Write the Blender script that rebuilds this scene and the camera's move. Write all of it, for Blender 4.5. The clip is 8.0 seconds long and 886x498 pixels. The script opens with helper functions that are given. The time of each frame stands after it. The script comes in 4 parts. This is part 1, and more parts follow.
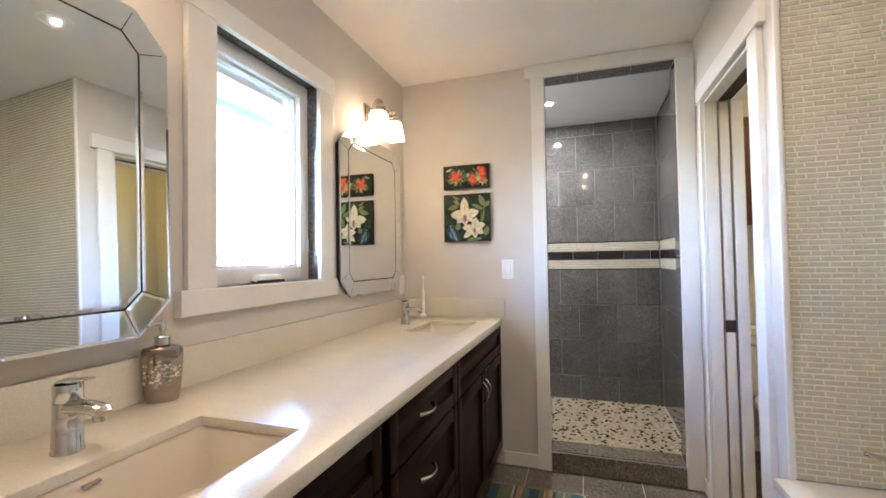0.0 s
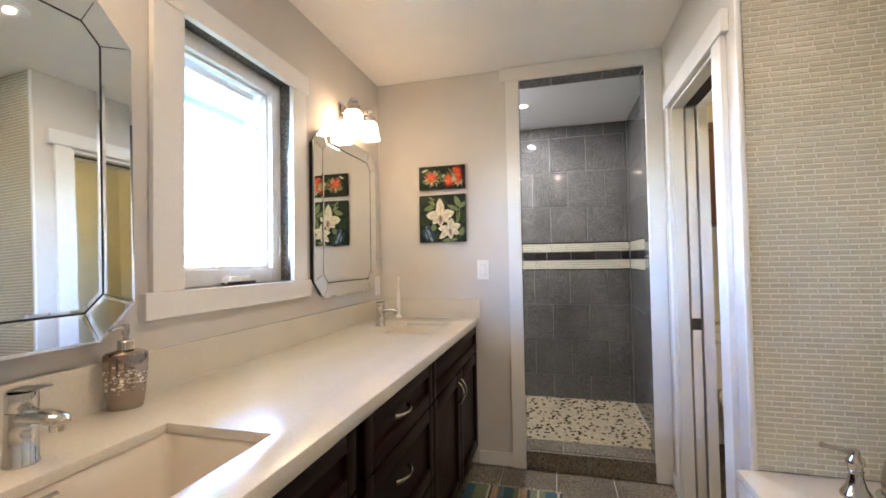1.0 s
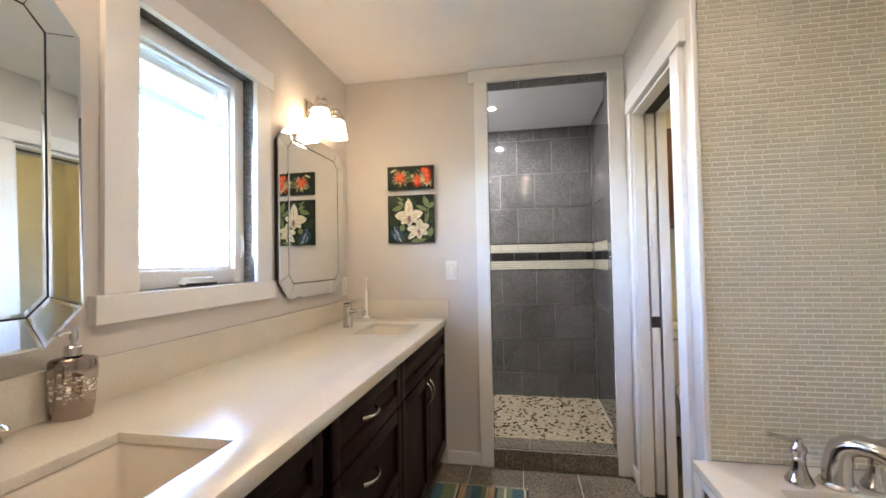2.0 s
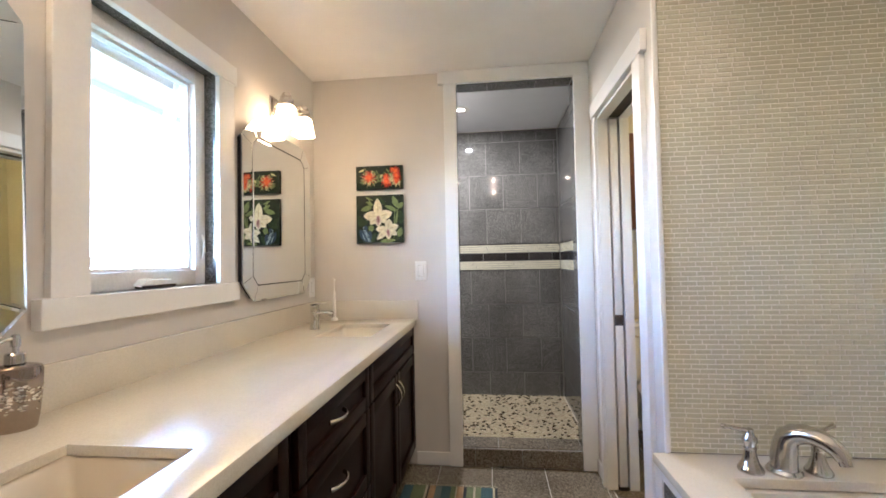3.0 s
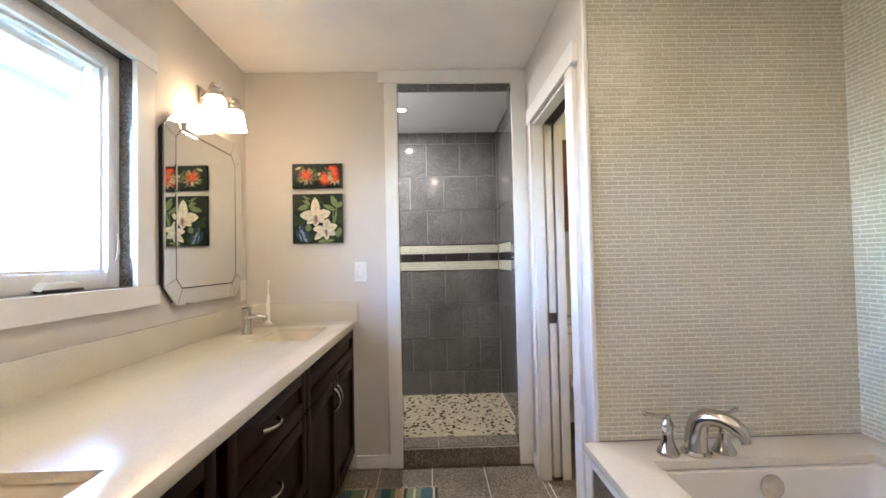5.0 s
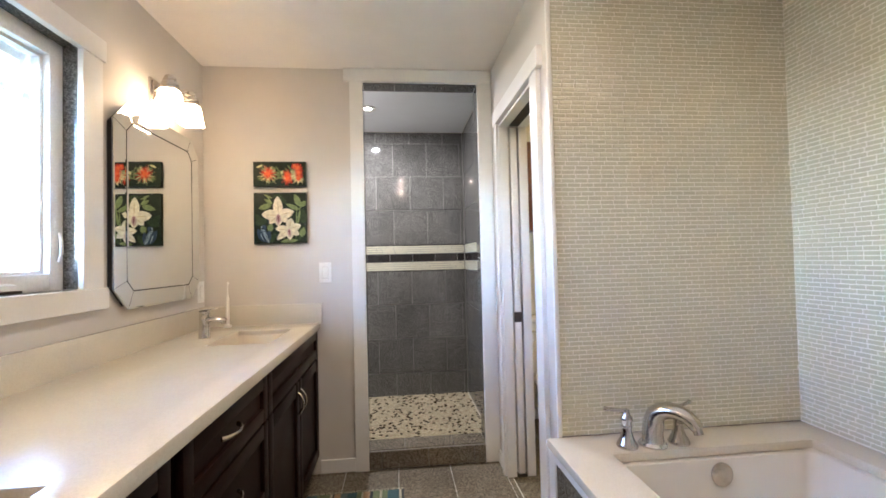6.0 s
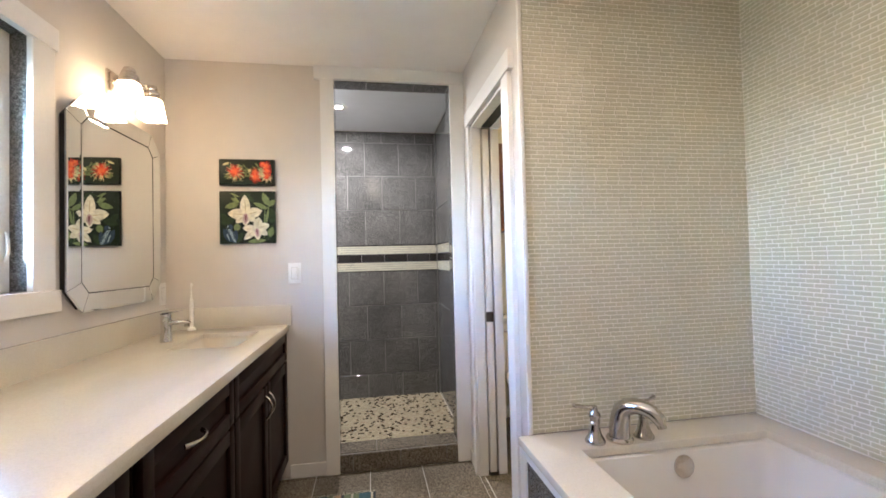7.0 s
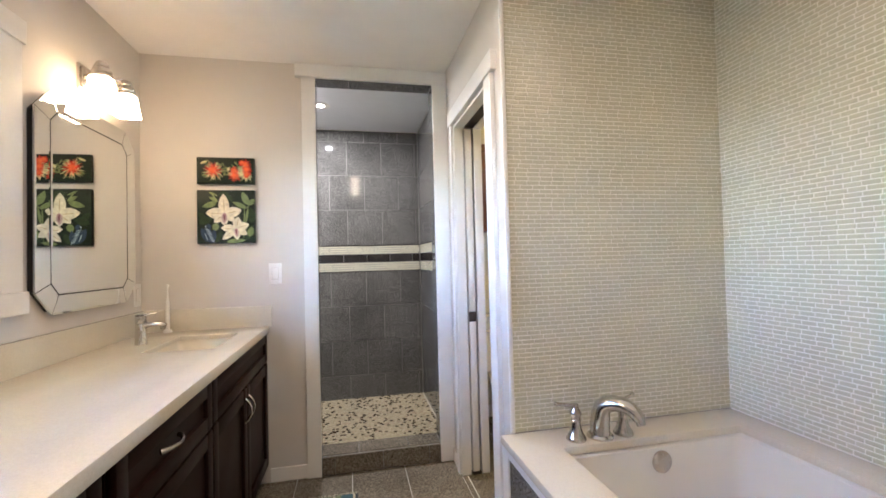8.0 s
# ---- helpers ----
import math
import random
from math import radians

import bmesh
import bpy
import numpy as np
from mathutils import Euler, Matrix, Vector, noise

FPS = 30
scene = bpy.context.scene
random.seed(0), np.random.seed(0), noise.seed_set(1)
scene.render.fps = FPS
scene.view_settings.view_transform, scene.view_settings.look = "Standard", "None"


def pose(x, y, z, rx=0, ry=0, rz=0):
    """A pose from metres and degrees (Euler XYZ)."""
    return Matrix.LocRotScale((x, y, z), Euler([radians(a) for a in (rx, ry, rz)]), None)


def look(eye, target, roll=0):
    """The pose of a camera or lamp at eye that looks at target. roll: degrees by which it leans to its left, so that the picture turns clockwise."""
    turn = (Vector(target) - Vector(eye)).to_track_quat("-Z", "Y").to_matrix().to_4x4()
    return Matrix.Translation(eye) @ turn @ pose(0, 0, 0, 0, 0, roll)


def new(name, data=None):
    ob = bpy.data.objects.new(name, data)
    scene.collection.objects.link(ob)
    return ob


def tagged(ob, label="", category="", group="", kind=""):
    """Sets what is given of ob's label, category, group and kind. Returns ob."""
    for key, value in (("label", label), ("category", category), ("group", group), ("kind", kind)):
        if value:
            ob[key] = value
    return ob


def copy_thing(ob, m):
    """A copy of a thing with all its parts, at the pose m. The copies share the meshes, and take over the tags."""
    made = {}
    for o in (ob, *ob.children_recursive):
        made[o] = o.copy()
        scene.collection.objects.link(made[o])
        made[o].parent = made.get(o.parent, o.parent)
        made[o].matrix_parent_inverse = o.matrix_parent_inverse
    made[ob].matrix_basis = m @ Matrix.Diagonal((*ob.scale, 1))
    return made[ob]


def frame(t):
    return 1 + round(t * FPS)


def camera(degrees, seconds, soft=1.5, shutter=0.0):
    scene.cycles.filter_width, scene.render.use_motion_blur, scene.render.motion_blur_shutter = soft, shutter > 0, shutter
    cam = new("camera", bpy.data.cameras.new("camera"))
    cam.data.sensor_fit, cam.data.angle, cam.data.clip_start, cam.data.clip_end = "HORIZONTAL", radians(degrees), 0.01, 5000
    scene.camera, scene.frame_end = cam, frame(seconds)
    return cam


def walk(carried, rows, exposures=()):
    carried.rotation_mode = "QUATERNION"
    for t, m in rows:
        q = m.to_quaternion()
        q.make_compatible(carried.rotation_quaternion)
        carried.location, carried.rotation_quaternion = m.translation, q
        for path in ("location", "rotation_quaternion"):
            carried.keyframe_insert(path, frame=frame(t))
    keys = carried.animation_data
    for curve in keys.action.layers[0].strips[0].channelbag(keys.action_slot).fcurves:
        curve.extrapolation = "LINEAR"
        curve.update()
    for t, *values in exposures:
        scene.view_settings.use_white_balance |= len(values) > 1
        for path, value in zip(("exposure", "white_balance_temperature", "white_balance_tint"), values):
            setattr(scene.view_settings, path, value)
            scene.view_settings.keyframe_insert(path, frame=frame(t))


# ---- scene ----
cam = camera(92.46, 8.0, soft=1.7)
PATH = [
    (0, pose(1.1337, 0.3683, 1.2536, 91.55, 0.89, 18.14)),
    (0.5, pose(1.1337, 0.3686, 1.2536, 91.60, 0.95, 16.78)),
    (1, pose(1.1337, 0.3691, 1.2536, 91.59, 0.99, 14.86)),
    (1.5, pose(1.1337, 0.3696, 1.2536, 91.58, 0.98, 12.80)),
    (3, pose(1.1338, 0.3711, 1.2536, 91.57, 1.11, 6.51)),
    (3.5, pose(1.1339, 0.3715, 1.2536, 91.56, 1.12, 4.78)),
    (4, pose(1.1340, 0.3720, 1.2536, 91.53, 1.11, 2.87)),
    (4.5, pose(1.1341, 0.3725, 1.2536, 91.52, 1.14, 0.80)),
    (6, pose(1.1346, 0.3740, 1.2536, 91.43, 1.36, -5.99)),
    (6.5, pose(1.1348, 0.3745, 1.2536, 91.39, 1.36, -7.88)),
    (7, pose(1.1350, 0.3749, 1.2536, 91.38, 1.41, -9.72)),
    (7.5, pose(1.1351, 0.3752, 1.2536, 91.34, 1.46, -11.08)),
    (8, pose(1.1352, 0.3754, 1.2536, 91.33, 1.47, -12.03)),
]
walk(cam, PATH, [(0.0, 6.20, 5880, 17), (4.0, 6.28, 5850, 16), (8.0, 6.32, 5850, 17)])

# ---- world and sun ----
world = bpy.data.worlds.new("world")
scene.world = world
world.use_nodes = True
wn = world.node_tree
sky = wn.nodes.new("ShaderNodeTexSky")
sky.sky_type = "NISHITA"
sky.sun_disc = False
sky.sun_elevation = radians(43)
sky.dust_density = 0.8
sky.ozone_density = 3.0
sky.sun_rotation = radians(45)
wn.links.new(sky.outputs[0], wn.nodes["Background"].inputs[0])
wn.nodes["Background"].inputs[1].default_value = 0.15

sun = new("sun", bpy.data.lights.new("sun", "SUN"))
sun.data.energy = 3.0
sun.data.angle = radians(0.5)
sun.data.color = (1.0, 0.95, 0.88)
sun.matrix_world = look((6, 6, 8), (0, 0, 0))

# ---- measures of the place ----
CEIL = 2.437          # ceiling over the bathroom
FAR = 3.0             # face of the far wall
DOORX = 1.737         # face of the wall with the pocket door
MOSY = 1.970          # face of the mosaic wall behind the tub
TUBX = 2.762          # face of the mosaic wall along the tub
TOP = 0.893           # vanity top
DECK = 0.559          # tub deck


# ---- materials ----
def socket(node, name, value):
    node.inputs[name].default_value = value


def material(name, color, rough=0.5, metal=0.0, var=0.08, scale=6.0, fine=120.0, fine_var=0.05, bump=0.05,
             rough_var=0.08, island=0.0, ob_random=0.0, coat=0.0, spec=0.5):
    """Principled surface with variation at a large and a fine scale, in world coordinates."""
    m = bpy.data.materials.new(name)
    m.use_nodes = True
    nt = m.node_tree
    N, L = nt.nodes, nt.links
    b = N["Principled BSDF"]
    geo = N.new("ShaderNodeNewGeometry")
    n1 = N.new("ShaderNodeTexNoise"); socket(n1, "Scale", scale); socket(n1, "Detail", 4.0)
    n2 = N.new("ShaderNodeTexNoise"); socket(n2, "Scale", fine); socket(n2, "Detail", 2.0)
    L.new(geo.outputs["Position"], n1.inputs["Vector"])
    L.new(geo.outputs["Position"], n2.inputs["Vector"])
    a1 = N.new("ShaderNodeMapRange")
    for k, v in (("From Min", 0.3), ("From Max", 0.7), ("To Min", 1 - var), ("To Max", 1 + var)):
        socket(a1, k, v)
    a2 = N.new("ShaderNodeMapRange")
    for k, v in (("From Min", 0.3), ("From Max", 0.7), ("To Min", 1 - fine_var), ("To Max", 1 + fine_var)):
        socket(a2, k, v)
    L.new(n1.outputs["Fac"], a1.inputs["Value"])
    L.new(n2.outputs["Fac"], a2.inputs["Value"])
    mul = N.new("ShaderNodeMath"); mul.operation = "MULTIPLY"
    L.new(a1.outputs[0], mul.inputs[0]); L.new(a2.outputs[0], mul.inputs[1])
    last = mul
    if island or ob_random:
        if island:
            src = geo.outputs["Random Per Island"]; amount = island
        else:
            oi = N.new("ShaderNodeObjectInfo"); src = oi.outputs["Random"]; amount = ob_random
        a3 = N.new("ShaderNodeMapRange"); socket(a3, "To Min", 1 - amount); socket(a3, "To Max", 1 + amount)
        L.new(src, a3.inputs["Value"])
        mul2 = N.new("ShaderNodeMath"); mul2.operation = "MULTIPLY"
        L.new(last.outputs[0], mul2.inputs[0]); L.new(a3.outputs[0], mul2.inputs[1])
        last = mul2
    mix = N.new("ShaderNodeVectorMath"); mix.operation = "SCALE"
    mix.inputs[0].default_value = color
    L.new(last.outputs[0], mix.inputs["Scale"])
    L.new(mix.outputs[0], b.inputs["Base Color"])
    r = N.new("ShaderNodeMapRange")
    for k, v in (("From Min", 0.3), ("From Max", 0.7), ("To Min", max(0.0, rough - rough_var * rough)), ("To Max", min(1.0, rough + rough_var * rough))):
        socket(r, k, v)
    L.new(n1.outputs["Fac"], r.inputs["Value"])
    L.new(r.outputs[0], b.inputs["Roughness"])
    socket(b, "Metallic", metal)
    socket(b, "Coat Weight", coat)
    socket(b, "Coat Roughness", 0.08)
    socket(b, "Specular IOR Level", spec)
    if bump:
        bp = N.new("ShaderNodeBump"); socket(bp, "Strength", bump); socket(bp, "Distance", 0.002)
        L.new(n2.outputs["Fac"], bp.inputs["Height"])
        L.new(bp.outputs[0], b.inputs["Normal"])
    return m


def granite(name, dark, mid, light, rough, scale=260.0, cloud=3.0, bump=0.03, ob_random=0.08, amp=0.17):
    """Speckled polished stone: grains of three tones and soft clouds."""
    m = bpy.data.materials.new(name)
    m.use_nodes = True
    nt = m.node_tree
    N, L = nt.nodes, nt.links
    b = N["Principled BSDF"]
    geo = N.new("ShaderNodeNewGeometry")
    vor = N.new("ShaderNodeTexVoronoi"); socket(vor, "Scale", scale)
    n2 = N.new("ShaderNodeTexNoise"); socket(n2, "Scale", scale * 0.35); socket(n2, "Detail", 3.0)
    n1 = N.new("ShaderNodeTexNoise"); socket(n1, "Scale", cloud); socket(n1, "Detail", 5.0)
    for n in (vor, n1, n2):
        L.new(geo.outputs["Position"], n.inputs["Vector"])
    sep = N.new("ShaderNodeSeparateColor")
    L.new(vor.outputs["Color"], sep.inputs[0])
    add = N.new("ShaderNodeMath"); add.operation = "MULTIPLY_ADD"
    L.new(n2.outputs["Fac"], add.inputs[0]); add.inputs[1].default_value = 0.9
    half = N.new("ShaderNodeMath"); half.operation = "MULTIPLY_ADD"; half.inputs[1].default_value = 0.55; half.inputs[2].default_value = -0.2
    L.new(sep.outputs[0], half.inputs[0])
    L.new(half.outputs[0], add.inputs[2])
    ramp = N.new("ShaderNodeValToRGB")
    e = ramp.color_ramp.elements
    e[0].position, e[0].color = 0.18, (*dark, 1)
    e[1].position, e[1].color = 0.92, (*light, 1)
    k = e.new(0.5); k.color = (*mid, 1)
    L.new(add.outputs[0], ramp.inputs[0])
    a1 = N.new("ShaderNodeMapRange")
    for k2, v in (("From Min", 0.3), ("From Max", 0.7), ("To Min", 1 - amp), ("To Max", 1 + amp)):
        socket(a1, k2, v)
    L.new(n1.outputs["Fac"], a1.inputs["Value"])
    oi = N.new("ShaderNodeObjectInfo")
    a3 = N.new("ShaderNodeMapRange"); socket(a3, "To Min", 1 - ob_random); socket(a3, "To Max", 1 + ob_random)
    L.new(oi.outputs["Random"], a3.inputs["Value"])
    mul = N.new("ShaderNodeMath"); mul.operation = "MULTIPLY"
    L.new(a1.outputs[0], mul.inputs[0]); L.new(a3.outputs[0], mul.inputs[1])
    sc = N.new("ShaderNodeVectorMath"); sc.operation = "SCALE"
    L.new(ramp.outputs[0], sc.inputs[0]); L.new(mul.outputs[0], sc.inputs["Scale"])
    L.new(sc.outputs[0], b.inputs["Base Color"])
    socket(b, "Roughness", rough)
    bp = N.new("ShaderNodeBump"); socket(bp, "Strength", bump); socket(bp, "Distance", 0.001)
    L.new(n2.outputs["Fac"], bp.inputs["Height"])
    L.new(bp.outputs[0], b.inputs["Normal"])
    return m


def glowing(name, color, strength):
    m = bpy.data.materials.new(name)
    m.use_nodes = True
    b = m.node_tree.nodes["Principled BSDF"]
    socket(b, "Base Color", (0.9, 0.9, 0.88, 1))
    socket(b, "Emission Color", (*color, 1))
    socket(b, "Emission Strength", strength)
    return m


M_WALL = material("wall_paint", (0.645, 0.61, 0.575), 0.55, var=0.02, fine=260, fine_var=0.015, bump=0.06)
M_CEIL = material("ceiling_paint", (0.88, 0.85, 0.825), 0.6, var=0.02, fine=200, fine_var=0.015, bump=0.08)
M_SHCEIL = material("shower_ceiling_paint", (0.84, 0.87, 0.91), 0.4, var=0.02, bump=0.04)
M_WCWALL = material("toilet_room_paint", (0.64, 0.61, 0.50), 0.55, var=0.03, bump=0.05)
M_TRIM = material("white_trim_paint", (0.80, 0.79, 0.775), 0.32, var=0.02, fine=90, fine_var=0.015, bump=0.03)
M_QUARTZ = granite("quartz", (0.62, 0.580, 0.500), (0.66, 0.620, 0.540), (0.70, 0.662, 0.584), 0.21, scale=420, cloud=5, bump=0.0, ob_random=0.0, amp=0.03)
M_GRANITE = granite("grey_granite_tile", (0.036, 0.036, 0.034), (0.090, 0.088, 0.083), (0.24, 0.235, 0.22), 0.05, scale=330, bump=0.02, amp=0.22)
M_FLOORTILE = granite("floor_granite_tile", (0.060, 0.050, 0.037), (0.150, 0.129, 0.098), (0.30, 0.265, 0.208), 0.27, scale=220, amp=0.25)
M_GROUT = material("grout", (0.55, 0.53, 0.49), 0.85, var=0.12, bump=0.3)
M_SGROUT = material("shower_grout", (0.24, 0.235, 0.22), 0.85, var=0.15, bump=0.3)
M_PANGROUT = material("pebble_grout", (0.50, 0.45, 0.35), 0.8, var=0.06, bump=0.2)
M_WGROUT = material("white_grout", (0.80, 0.78, 0.715), 0.8, var=0.04, bump=0.2)
M_GLASSTILE = material("glass_mosaic", (0.56, 0.542, 0.425), 0.13, var=0.04, scale=2.5, fine=150, fine_var=0.03, bump=0.55, island=0.035)
M_GLASSTILE_OB = material("glass_mosaic_tile", (0.56, 0.542, 0.425), 0.13, var=0.04, scale=2.5, fine=150, fine_var=0.03, bump=0.55, ob_random=0.035)
M_DARKGLASS = material("dark_glass_tile", (0.022, 0.02, 0.02), 0.07, var=0.2, fine=200, fine_var=0.4, bump=0.03, ob_random=0.3)
M_PORCELAIN = material("porcelain", (0.80, 0.775, 0.72), 0.09, var=0.01, fine_var=0.0, bump=0.0)
M_BISCUIT = material("biscuit_porcelain", (0.68, 0.615, 0.515), 0.09, var=0.01, fine_var=0.0, bump=0.0)
M_JOINT = material("grey_joint", (0.22, 0.21, 0.19), 0.8, var=0.3, scale=60, bump=0.1)
M_ACRYLIC = material("tub_acrylic", (0.75, 0.735, 0.705), 0.14, var=0.01, fine_var=0.0, bump=0.0)
M_CHROME = material("chrome", (0.64, 0.63, 0.615), 0.09, metal=1.0, var=0.02, fine_var=0.02, bump=0.0)
M_SATIN = material("satin_chrome", (0.56, 0.545, 0.525), 0.17, metal=1.0, var=0.03, fine_var=0.02, bump=0.0)
M_NICKEL = material("brushed_nickel", (0.62, 0.58, 0.54), 0.26, metal=1.0, var=0.05, fine=400, fine_var=0.06, bump=0.03)
M_WOOD = material("espresso_wood", (0.0125, 0.0040, 0.0030), 0.42, var=0.25, scale=5, fine=70, fine_var=0.25, bump=0.05, spec=0.12)
M_CHERRY = material("cherry_wood", (0.10, 0.028, 0.012), 0.35, var=0.25, fine=70, fine_var=0.2, bump=0.05)
M_BLACK = material("black_backing", (0.012, 0.012, 0.013), 0.5, bump=0.0)
M_EDGE = material("mirror_side_strip", (0.022, 0.022, 0.023), 0.5, metal=0.0, bump=0.0)
M_MIRROR = material("mirror_glass", (0.81, 0.845, 0.85), 0.015, metal=1.0, var=0.0, fine_var=0.0, bump=0.0, rough_var=0.0)
M_BRONZE = material("dark_bronze", (0.07, 0.06, 0.055), 0.35, metal=0.8, bump=0.0)
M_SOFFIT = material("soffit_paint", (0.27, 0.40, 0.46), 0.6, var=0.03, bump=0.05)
M_VINYL = material("window_vinyl", (0.80, 0.80, 0.80), 0.35, var=0.01, bump=0.02)
M_PLASTIC = material("white_plastic", (0.82, 0.81, 0.79), 0.3, var=0.01, bump=0.0)
M_SILVER = material("smoked_silver_glaze", (0.34, 0.285, 0.245), 0.03, metal=1.0, var=0.04, fine_var=0.02, bump=0.0)
M_SHARD = material("mirror_shard", (0.80, 0.76, 0.70), 0.05, metal=1.0, var=0.1, fine_var=0.05, bump=0.0, island=0.35)
M_PEBW = material("white_pebble", (0.43, 0.37, 0.245), 0.4, var=0.1, fine_var=0.08, bump=0.1, island=0.16)
M_PEBT = material("tan_pebble", (0.36, 0.28, 0.19), 0.4, var=0.1, fine_var=0.08, bump=0.1, island=0.25)
M_PEBD = material("black_pebble", (0.030, 0.018, 0.008), 0.9, spec=0.0, var=0.1, fine_var=0.08, bump=0.1, island=0.4)
M_SHADE = glowing("lit_frosted_shade", (1.0, 0.70, 0.37), 0.25)
M_CANGLOW = glowing("lit_downlight_lens", (1.0, 0.88, 0.70), 0.8)
M_GROUND = material("grass_ground", (0.06, 0.075, 0.04), 0.9, var=0.3, scale=0.5, fine=8, fine_var=0.3)

glass = bpy.data.materials.new("window_glass")
glass.use_nodes = True
gb = glass.node_tree.nodes["Principled BSDF"]
socket(gb, "Base Color", (0.92, 0.98, 1.0, 1)); socket(gb, "Roughness", 0.0)
socket(gb, "Transmission Weight", 1.0); socket(gb, "IOR", 1.02)
M_GLASS = glass


# ---- building helpers ----
def box(bm, x0, x1, y0, y1, z0, z1, bevel=0.0, seg=2):
    """A box with optional rounded edges, added to bm."""
    vs = [bm.verts.new((x, y, z)) for x in (x0, x1) for y in (y0, y1) for z in (z0, z1)]
    fs = [bm.faces.new([vs[i] for i in q]) for q in ((0, 1, 3, 2), (4, 6, 7, 5), (0, 4, 5, 1), (2, 3, 7, 6), (0, 2, 6, 4), (1, 5, 7, 3))]
    if bevel:
        edges = {e for f in fs for e in f.edges}
        bmesh.ops.bevel(bm, geom=list(edges), offset=bevel, segments=seg, affect="EDGES", profile=0.5)
    return bm


def boxes(*dims, bevel=0.0):
    bm = bmesh.new()
    for d in dims:
        box(bm, *d, bevel=bevel)
    return bm


def prism(bm, outline, lift):
    """Extrude a flat outline of 3D points by the vector lift."""
    a = [bm.verts.new(p) for p in outline]
    b = [bm.verts.new(Vector(p) + Vector(lift)) for p in outline]
    n = len(a)
    bm.faces.new(a[::-1]); bm.faces.new(b)
    for i in range(n):
        bm.faces.new((a[i], a[(i + 1) % n], b[(i + 1) % n], b[i]))
    return bm


def lathe(bm, profile, centre=(0, 0, 0), seg=28, sx=1.0, sy=1.0):
    """Turn (radius, height) pairs about the z axis."""
    rings = []
    for r, z in profile:
        if r <= 1e-6:
            rings.append([bm.verts.new((centre[0], centre[1], centre[2] + z))])
        else:
            rings.append([bm.verts.new((centre[0] + sx * r * math.cos(2 * math.pi * i / seg), centre[1] + sy * r * math.sin(2 * math.pi * i / seg), centre[2] + z)) for i in range(seg)])
    for a, b in zip(rings, rings[1:]):
        for i in range(seg):
            j = (i + 1) % seg
            q = [a[i % len(a)], a[j % len(a)], b[j % len(b)], b[i % len(b)]]
            q = list(dict.fromkeys(q))
            if len(q) > 2:
                bm.faces.new(q)
    for ring, flip in ((rings[0], True), (rings[-1], False)):
        if len(ring) > 2:
            bm.faces.new(ring[::-1] if flip else ring)
    return bm


def tube(bm, points, radii, seg=14, flat=1.0):
    """A round bar through the points; radii one number or one for each point; flat squeezes it along its second axis."""
    pts = [Vector(p) for p in points]
    if not isinstance(radii, (list, tuple)):
        radii = [radii] * len(pts)
    side = None
    rings = []
    for i, p in enumerate(pts):
        d = (pts[min(i + 1, len(pts) - 1)] - pts[max(i - 1, 0)]).normalized()
        if side is None:
            side = d.cross(Vector((0, 0, 1)) if abs(d.z) < 0.9 else Vector((1, 0, 0))).normalized()
        side = (side - d * side.dot(d)).normalized()
        up = d.cross(side)
        rings.append([bm.verts.new(p + radii[i] * (math.cos(2 * math.pi * k / seg) * side + flat * math.sin(2 * math.pi * k / seg) * up)) for k in range(seg)])
    for a, b in zip(rings, rings[1:]):
        for k in range(seg):
            bm.faces.new((a[k], a[(k + 1) % seg], b[(k + 1) % seg], b[k]))
    bm.faces.new(rings[0][::-1]); bm.faces.new(rings[-1])
    return bm


def arc(centre, r, a0, a1, n, plane="xz"):
    out = []
    for i in range(n + 1):
        a = radians(a0 + (a1 - a0) * i / n)
        u, v = r * math.cos(a), r * math.sin(a)
        out.append((centre[0] + u, centre[1], centre[2] + v) if plane == "xz" else (centre[0], centre[1] + u, centre[2] + v))
    return out


def finish(bm, name, mat, smooth):
    bmesh.ops.recalc_face_normals(bm, faces=bm.faces)
    me = bpy.data.meshes.new(name)
    bm.to_mesh(me)
    bm.free()
    me.materials.append(mat)
    if smooth:
        for p in me.polygons:
            p.use_smooth = True
        me.set_sharp_from_angle(angle=radians(38))
    return me


def part(name, bm, mat, parent, label="", smooth=True):
    """One mesh object under a thing or a part."""
    ob = new(name, finish(bm, name, mat, smooth))
    ob.parent = parent
    if label:
        ob["label"] = label
    return ob


def thing(name, at, label, category, group=""):
    """An empty at a thing's base, to hold its parts."""
    ob = new(name)
    ob.empty_display_size = 0.05
    ob.matrix_basis = pose(*at)
    return tagged(ob, label, category, group)


def solid(name, bm, mat, label, category, group="", smooth=True):
    return tagged(new(name, finish(bm, name, mat, smooth)), label, category, group)


def structure(name, bm, mat, label, category, smooth=False):
    return tagged(new(name, finish(bm, name, mat, smooth)), label, category, "", "structure")


TILES = {}


